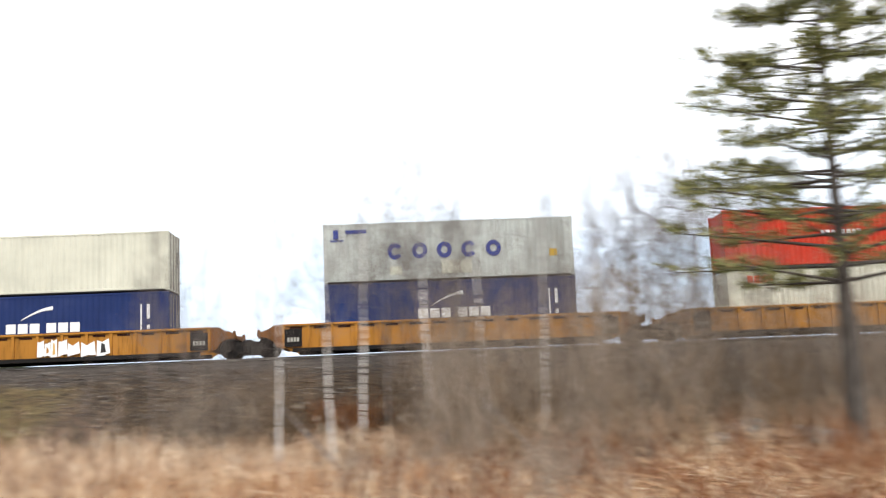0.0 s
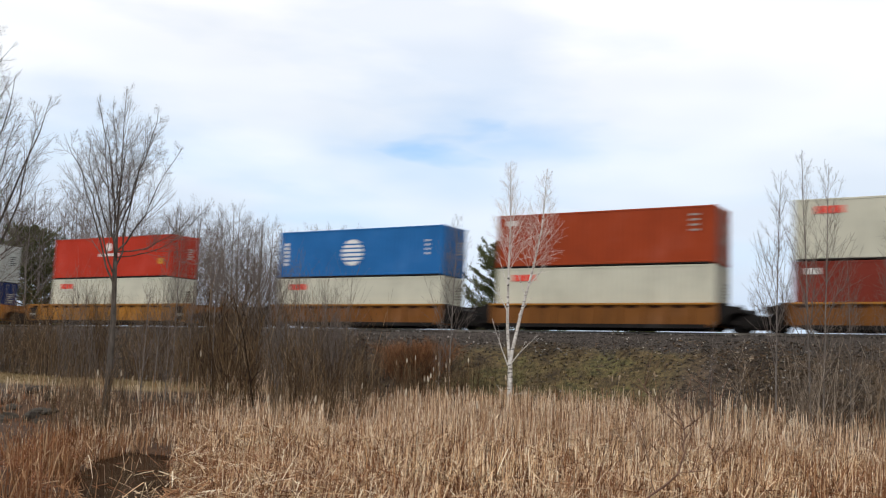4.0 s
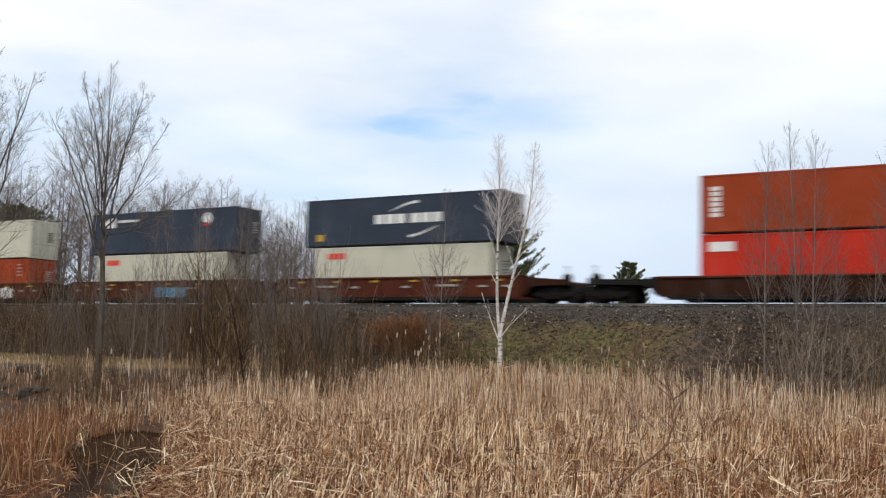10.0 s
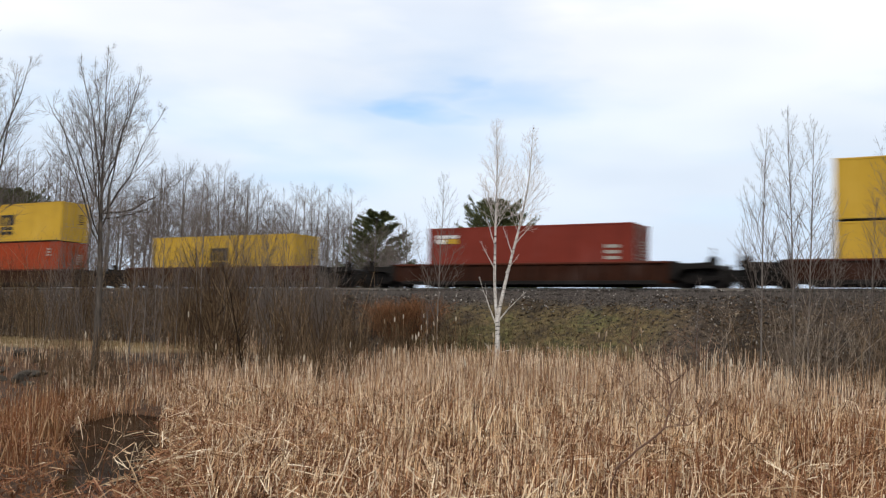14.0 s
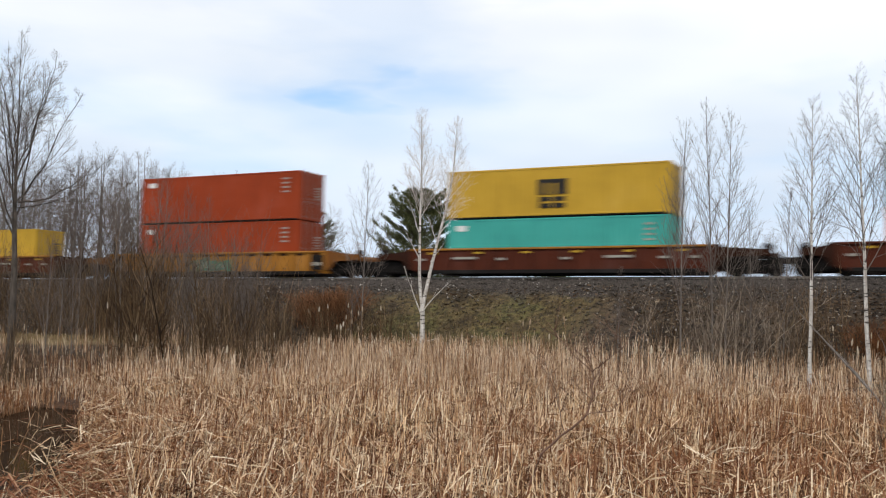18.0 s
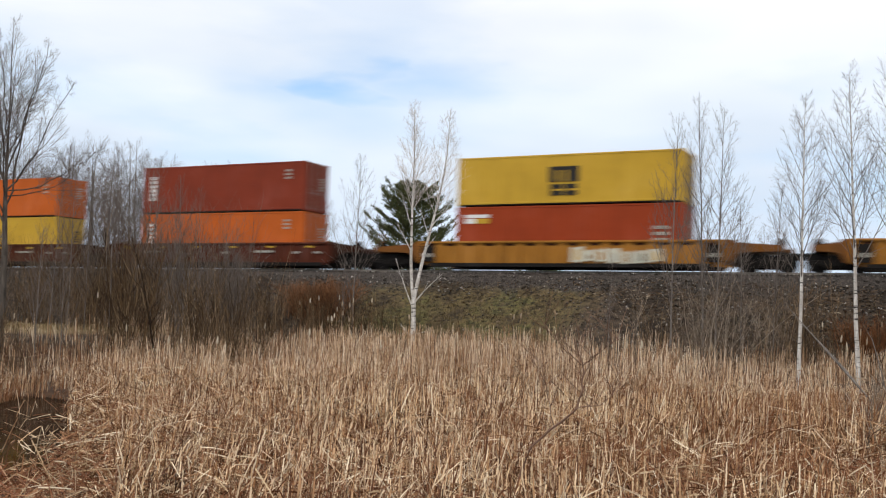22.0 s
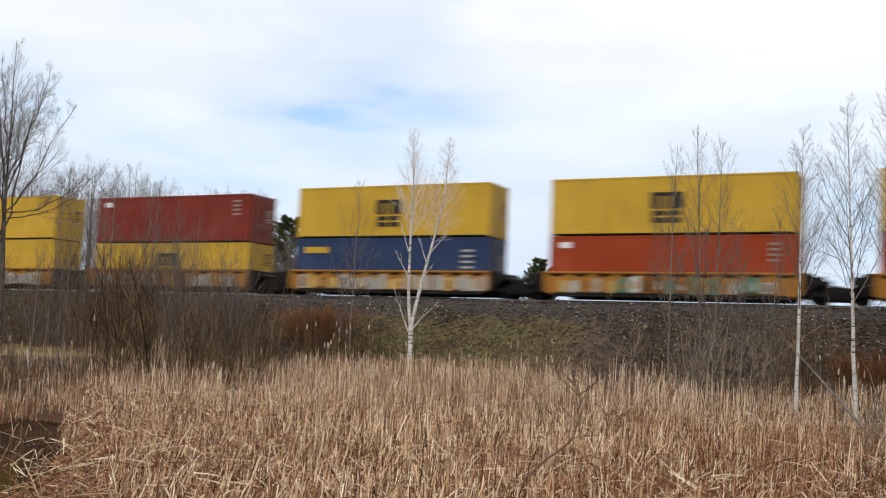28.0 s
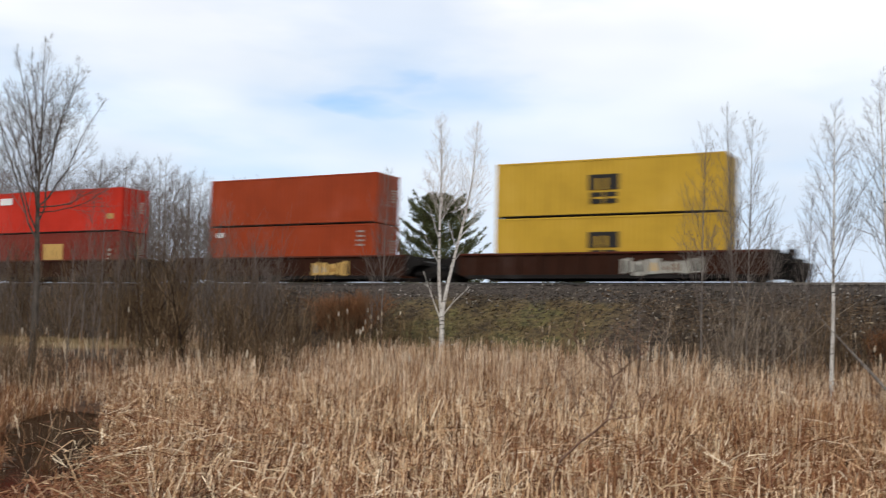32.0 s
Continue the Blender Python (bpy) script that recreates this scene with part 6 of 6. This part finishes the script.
def litter(r, x, y, ln, w, lift, steep=0.32):
    """Fallen leaves lying at all angles on the ground and on each other."""
    n = len(x)
    az = r.uniform(0, 2 * np.pi, n)
    tilt = r.normal(0.12, steep, n)
    d = np.stack([np.cos(az) * np.cos(tilt), np.sin(az) * np.cos(tilt), np.sin(tilt)], 1)
    side = unit(np.cross(d, r.normal(0, 1, (n, 3))))
    c = np.stack([x, y, height(x, y) + lift], 1)
    a, b = c - d * ln[:, None] * 0.5, c + d * ln[:, None] * 0.5
    c = c + np.array([0, 0, 1.0]) * (ln * 0.02)[:, None]
    hw = (w * 0.5)[:, None]
    V = np.stack([a - side * hw, a + side * hw, c + side * hw, c - side * hw, b + side * hw * 0.6, b - side * hw * 0.6], 1).reshape(-1, 3)
    k = np.arange(n)[:, None] * 6
    return mesh_np("litter", V, None, np.concatenate([k + np.array([[0, 1, 2, 3]]), k + np.array([[3, 2, 4, 5]])]))


def polar(r, n, az0, az1, d0, d1, power=1.0):
    a = np.radians(r.uniform(az0, az1, n))
    d = d0 + (d1 - d0) * r.uniform(0, 1, n) ** power
    return -np.sin(a) * d, np.cos(a) * d


def clear_water(x, y):
    p = pond(x, y)
    q = np.hypot((x - POOL[0]) / 3.0, (y - POOL[1]) / 2.0)
    return (p > 1.02) & (q > 1.0)


def low_corner(x, y):
    """1 in the sodden corner round the pond, where reeds are short and sparse."""
    az = np.degrees(np.arctan2(-x, y))
    d = np.hypot(x, y)
    return np.maximum(smooth(48.3, 51.5, az) * smooth(28, 22, d), 0.92 * smooth(50.3, 52.0, az) * (d < 42))


def build_reeds():
    r = np.random.default_rng(33)
    for n, d0, d1, h0, h1, w, lean, kink, label in (
            (60000, 10.5, 20.0, 0.14, 0.86, 0.016, 0.38, 0.50, "dry straw coloured cattail leaves, many broken"),
            (76000, 17.0, 28.0, 0.30, 1.2, 0.0145, 0.27, 0.45, "dense dry straw coloured cattail leaves"),
            (80000, 25.0, 46.0, 0.35, 1.28, 0.0155, 0.17, 0.25, "dense dry straw coloured cattails before the embankment")):
        x, y = polar(r, n, -34, 62, d0, d1)
        # leaves stand in tufts
        m = n // 12
        cx, cy = polar(r, m, -34, 62, d0, d1)
        k = r.integers(0, m, n)
        tuft = r.uniform(0, 1, n) < 0.8
        x = np.where(tuft, cx[k] + r.normal(0, 0.16, n), x)
        y = np.where(tuft, cy[k] + r.normal(0, 0.16, n), y)
        az = np.degrees(np.arctan2(-x, y))
        keep = clear_water(x, y) & (y < 40.5) & (y > 1) & (height(x, y) < 1.22)
        low = low_corner(x, y)
        keep &= r.uniform(0, 1, n) < np.clip(0.72 + 0.55 * ripple(x * 1.1 + 9, y * 0.8 + 2), 0.15, 1)
        keep &= r.uniform(0, 1, n) < (1 - 0.55 * low) * np.where((az < 5.5) & (np.hypot(x, y) < 34), 0.6, 1)
        x, y, low = x[keep], y[keep], low[keep]
        h = h0 + (h1 - h0) * r.uniform(0, 1, len(x)) ** 0.8
        h = h * np.where((np.degrees(np.arctan2(-x, y)) > 44) & (y > 14), 0.75, 1) * (1 + 0.22 * ripple(x * 0.7, y * 0.7) + 0.12 * ripple(x * 1.9 + 4, y * 2.1)) * (1 - 0.72 * low) * np.where((x > 1) & (y < 30), 0.6, 1) * (1 - 0.22 * smooth(13.0, 5.5, np.degrees(np.arctan2(-x, y)) + 2.0 * ripple(x, y)) * smooth(19, 25, y))
        h = h * np.where(pond(x, y) < 1.7, 0.6, 1) * np.where((np.abs(np.degrees(np.arctan2(-x, y)) - 46.6) < 2.8) & (np.hypot(x, y) < 18), 0.45, 1)
        w = w * r.uniform(0.5, 1.5, len(x))
        wet = r.uniform(0, 1, len(x)) < np.maximum(low, np.where((np.degrees(np.arctan2(-x, y)) > 44) & (y > 14), 0.3, 0))
        wet |= (r.uniform(0, 1, len(x)) < 0.55) & (np.degrees(np.arctan2(-x, y)) < 17 + 4 * ripple(x, y)) & (np.hypot(x, y) < 27)
        dry = ~wet
        tagged(part("reeds", blades(r, x[dry], y[dry], h[dry], w[dry], lean, kink), M["reed" if d0 < 24 else "pale_reed"]), label, "reeds", kind="stuff")
        tagged(part("reeds", blades(r, x[wet], y[wet], h[wet], w[wet], lean * 1.5, kink), M["sodden"]), "low russet reeds and sedge in the wet ground", "reeds", kind="stuff")
    # taller clumps of sedge on the banks beside the water
    for cx, cy, spread, n in ((-17.3, 13.9, 0.5, 800), (-19.2, 15.2, 0.45, 500), (-15.0, 11.0, 0.4, 300), (-22.3, 18.8, 0.8, 700)):
        x, y = r.normal(cx, spread, n), r.normal(cy, spread, n)
        dry = pond(x, y) > 0.93
        x, y = x[dry], y[dry]
        tagged(part("sedge", blades(r, x, y, r.uniform(0.25, 0.95, len(x)), r.uniform(0.008, 0.02, len(x)), 0.3, 0.45), M["sodden"]), "russet sedge clump beside the water", "reeds", kind="stuff")
    x, y = polar(r, 700, 45, 51, 13, 28)
    wet = pond(x, y) < 1.0
    x, y = x[wet][:36], y[wet][:36]
    tagged(part("reeds", blades(r, x, y, r.uniform(0.4, 0.9, len(x)), r.uniform(0.008, 0.018, len(x)), 0.5, 0.6, 0.2), M["reed"]), "broken cattail stalks standing in the water", "reeds", kind="stuff")
    x, y = polar(r, 64000, -34, 62, 8.5, 26)
    keep = (clear_water(x, y) | (r.uniform(0, 1, len(x)) < 0.05)) & (y > 1)
    x, y = x[keep], y[keep]
    sparse = r.uniform(0, 1, len(x)) > 0.65 * low_corner(x, y)
    x, y = x[sparse], y[sparse]
    lift = r.uniform(0.0, 0.5, len(x)) * (1 - 0.75 * low_corner(x, y))
    tagged(part("reed_litter", litter(r, x, y, r.uniform(0.12, 0.6, len(x)), r.uniform(0.007, 0.019, len(x)), lift, 0.45), M["litter"]), "fallen broken reed leaves over the marsh", "reeds", kind="stuff")
    # broken pale canes that lean across the others
    x, y = polar(r, 9000, -34, 60, 10.5, 22.5)
    keep = (y > 1) & (clear_water(x, y) | (r.uniform(0, 1, len(x)) < 0.25))
    keep &= (np.degrees(np.arctan2(-x, y)) < 48.5) | (r.uniform(0, 1, len(x)) < 0.08)
    x, y = x[keep], y[keep]
    tagged(part("broken_canes", litter(r, x, y, r.uniform(0.12, 0.55, len(x)), r.uniform(0.006, 0.017, len(x)), r.uniform(0.1, 0.65, len(x)) * (1 - 0.75 * low_corner(x, y)), 0.6), M["cane"]), "pale broken cattail canes lying across the reeds", "reeds", kind="stuff")
    x, y = polar(r, 9000, -20, 50, 14, 32)
    keep = (y > 1) & clear_water(x, y)
    x, y = x[keep], y[keep]
    tagged(part("broken_canes", litter(r, x, y, r.uniform(0.2, 0.7, len(x)), r.uniform(0.006, 0.014, len(x)), r.uniform(0.25, 0.95, len(x)) * (1 - 0.75 * low_corner(x, y)), 0.7), M["reed"]), "brown broken cattail canes caught among the reeds", "reeds", kind="stuff")
    # cattail heads on bare stalks
    x, y = polar(r, 50, -25, 58, 26, 43)
    keep = clear_water(x, y) & (y < 41)
    x, y = np.concatenate([x[keep], r.normal(-24.6, 0.75, 14)]), np.concatenate([y[keep], r.uniform(37.6, 40.2, 14)])
    z = height(x, y)
    h = np.concatenate([r.uniform(1.3, 1.9, len(x) - 14), r.uniform(1.2, 2.3, 14)])
    t = np.linspace(0, 1, 4)
    ln = r.normal(0, 0.06, (len(x), 2))
    P = np.stack([x[:, None] + ln[:, :1] * h[:, None] * t, y[:, None] + ln[:, 1:] * h[:, None] * t, z[:, None] + h[:, None] * t], -1)
    V, F = tubes(P, np.full((len(x), 4), 0.005), 3)
    tagged(part("cattail_stalks", mesh_np("cattail_stalks", V, F4=F), M["reed"]), "dry upright cattail stalks", "reeds", kind="stuff")
    top = P[:, -1]
    q = np.array([-0.02, 0.03, 0.14, 0.21])
    Q = top[:, None] + np.array([0, 0, 1.0]) * q[None, :, None] + np.concatenate([ln, np.zeros((len(x), 1))], 1)[:, None] * q[None, :, None]
    V, F = tubes(Q, np.array([0.006, 0.028, 0.023, 0.005])[None] * r.uniform(0.7, 1.3, (len(x), 1)), 6)
    tagged(part("cattail_heads", mesh_np("cattail_heads", V, F4=F), M["fluff"]), "pale fluffy cattail seed heads", "reeds", kind="stuff")


build_reeds()


def build_turf():
    """Short grass on the bank and ballast stones along the track."""
    r = np.random.default_rng(44)
    x, y = scatter(r, 90000, -60, 14, 40.4, 46.2)
    keep = r.uniform(0, 1, len(x)) < np.clip(0.42 + 0.6 * ripple(x * 0.5, y * 0.6) + 0.5 * ripple(x * 1.7 + 3, y * 2.3), 0.02, 1) * np.interp(y, [41, 44.5, 46.2], [1, 0.8, 0.05]) * np.interp(x + 1.5 * ripple(x, y), [-30, -27, -15.5, -13.5], [0.25, 1, 1, 0.12])
    x, y = x[keep], y[keep]
    tagged(part("bank_grass", blades(r, x, y, r.uniform(0.05, 0.24, len(x)), r.uniform(0.012, 0.03, len(x)), 1.3, 0.4), M["moss"]), "short dull green and brown grass on the embankment", "grass", kind="stuff")
    x, y = scatter(r, 26000, -70, -27, 27, 40)
    keep = height(x, y) > 1.3
    x, y = x[keep], y[keep]
    tagged(part("lawn_grass", blades(r, x, y, r.uniform(0.05, 0.16, len(x)), r.uniform(0.01, 0.02, len(x)), 0.7, 0.2), M["turf"]), "short yellowed grass beside the marsh", "grass", kind="stuff")
    # fallen leaves and dead stalks on the slope
    x, y = scatter(r, 42000, -75, 22, 40.4, 47.0)
    keep = r.uniform(0, 1, len(x)) < np.clip(0.5 + 0.7 * ripple(x * 0.6 + 7, y * 0.8 + 1), 0.05, 1)
    x, y = x[keep], y[keep]
    tagged(part("leaf_litter", litter(r, x, y, r.uniform(0.05, 0.22, len(x)), r.uniform(0.03, 0.09, len(x)), r.uniform(0.0, 0.06, len(x))), M["leaves"]), "dead brown leaves and stalks on the embankment", "leaves", kind="stuff")
    n = 64000
    x, y = scatter(r, n, -80, 24, 41.0, 49.4)
    bare = np.interp(x + 1.5 * ripple(x, y), [-28, -26, -16, -13.5], [0.3, 0.06, 0.06, 0.6])
    keep = r.uniform(0, 1, n) < np.maximum(np.interp(y, [44.5, 45.8, 46.6, 49.4], [0.0, 0.35, 0.95, 1]), bare * np.interp(y, [41, 43], [0.3, 1]))
    x, y = x[keep], y[keep]
    n = len(x)
    s = 0.028 + 0.06 * r.uniform(0, 1, n) ** 2.5
    base = np.array([(1, 0, 0), (0, 1, 0), (-1, 0, 0), (0, -1, 0), (0, 0, 0.8), (0, 0, -0.8)], float)
    V = base[None] * s[:, None, None] * r.uniform(0.6, 1.2, (n, 6, 1))
    a = r.uniform(0, 6.28, n)
    c, sn = np.cos(a)[:, None], np.sin(a)[:, None]
    V = np.stack([V[..., 0] * c - V[..., 1] * sn, V[..., 0] * sn + V[..., 1] * c, V[..., 2]], -1) + np.stack([x, y, height(x, y) + s * 0.3], 1)[:, None]
    F = np.array([(0, 1, 4), (1, 2, 4), (2, 3, 4), (3, 0, 4), (1, 0, 5), (2, 1, 5), (3, 2, 5), (0, 3, 5)])
    tagged(part("ballast_stones", mesh_np("ballast_stones", V.reshape(-1, 3), (np.arange(n)[:, None, None] * 6 + F[None]).reshape(-1, 3)), M["stone"]), "dark grey crushed ballast stones along the track", "gravel", kind="stuff")

    bm = bmesh.new()
    bmesh.ops.create_icosphere(bm, subdivisions=2, radius=0.5)
    for v in bm.verts:
        v.co *= 1 + 0.35 * noise.noise(v.co * 2.3)
        v.co.z *= 0.7
    stone = bpy.data.meshes.new("stone")
    bm.to_mesh(stone)
    bm.free()
    q = random.Random(9)
    for k in range(26):
        az, d = q.uniform(51.5, 57), q.uniform(40, 45)
        sx, sy = -math.sin(radians(az)) * d, math.cos(radians(az)) * d
        tagged(part("field_stone", stone, M["dark_rock"], at=on_ground(sx, sy, q.uniform(0, 360), 0.0) @ Matrix.Diagonal((*(q.uniform(0.4, 1.0) for _ in range(3)), 1))), "rough dark grey stone lying by the marsh", "stone", "stones by the marsh")
    for k in range(9):
        tagged(part("field_stone", stone, M["rock"], at=on_ground(q.uniform(9, 13), q.uniform(31, 34), q.uniform(0, 360), 0.0) @ Matrix.Diagonal((q.uniform(0.8, 1.9), q.uniform(0.8, 1.6), q.uniform(0.7, 1.3), 1))), "rough pale grey boulder beside the pool", "stone", "stones by the marsh")


build_turf()


# ---------------------------------------------------------------- what moves
def motions():
    """The train runs towards -x at 20 m/s; every car and container keeps its place in it, and the wheels roll."""
    speed, gain, radius = 19.9699, 0.013156, 0.483
    # small surges of the train: seconds, metres behind the even run
    sway = [(0, 0.42), (1, 0.277), (2, 0.15), (2.5, -0.315), (4.5, -0.197), (5, 0.219), (6, 0.145), (7, -0.15), (8, -0.216), (9, 0.578), (10, 0.405), (11, -0.329), (12, -0.334), (13, -0.343), (14, 0.361), (14.5, -0.139), (15, 0.329), (15.5, -0.158), (17.5, 0.161), (18, 0.616), (19, 0.407), (20, -0.42), (21, -0.482), (22, 0.447), (23, 0.328), (24, -0.545), (25, -0.505), (28, -0.635), (29, -0.47), (30, -0.241), (31, 0.59), (32, 0.757)]
    keys = [(0.0, sway[0][1])]
    for t, d in sway[1:]:
        keys += [(t - 0.1, d), (min(t + 0.1, 32.0), d)]
    keys_t, keys_d = zip(*keys)

    def run(t):
        return speed * t + gain * t * t - float(np.interp(t, keys_t, keys_d))

    for ob, mid, z in MOVING:
        walk(ob, [(t, pose(mid - run(t), TRACK_Y, z)) for t in keys_t])
    start = {ob: mid for ob, mid, z in MOVING}
    for wheel, d in WHEELS:
        truck = wheel.parent
        s = start[truck.parent] + truck.location.x
        t0, t1 = max(0.0, (s - 30) / speed), min(32.0, (s + 75) / speed)
        times = [k / 30 for k in range(int(t0 * 30) + 1, int(t1 * 30))] or [16.0]
        rows = [(t, pose(d, 0, radius) @ Matrix.Rotation(-run(t) / radius, 4, "Y")) for t in times]
        walk(wheel, [(0.0, rows[0][1])] + rows + [(32.0, rows[-1][1])])


motions()
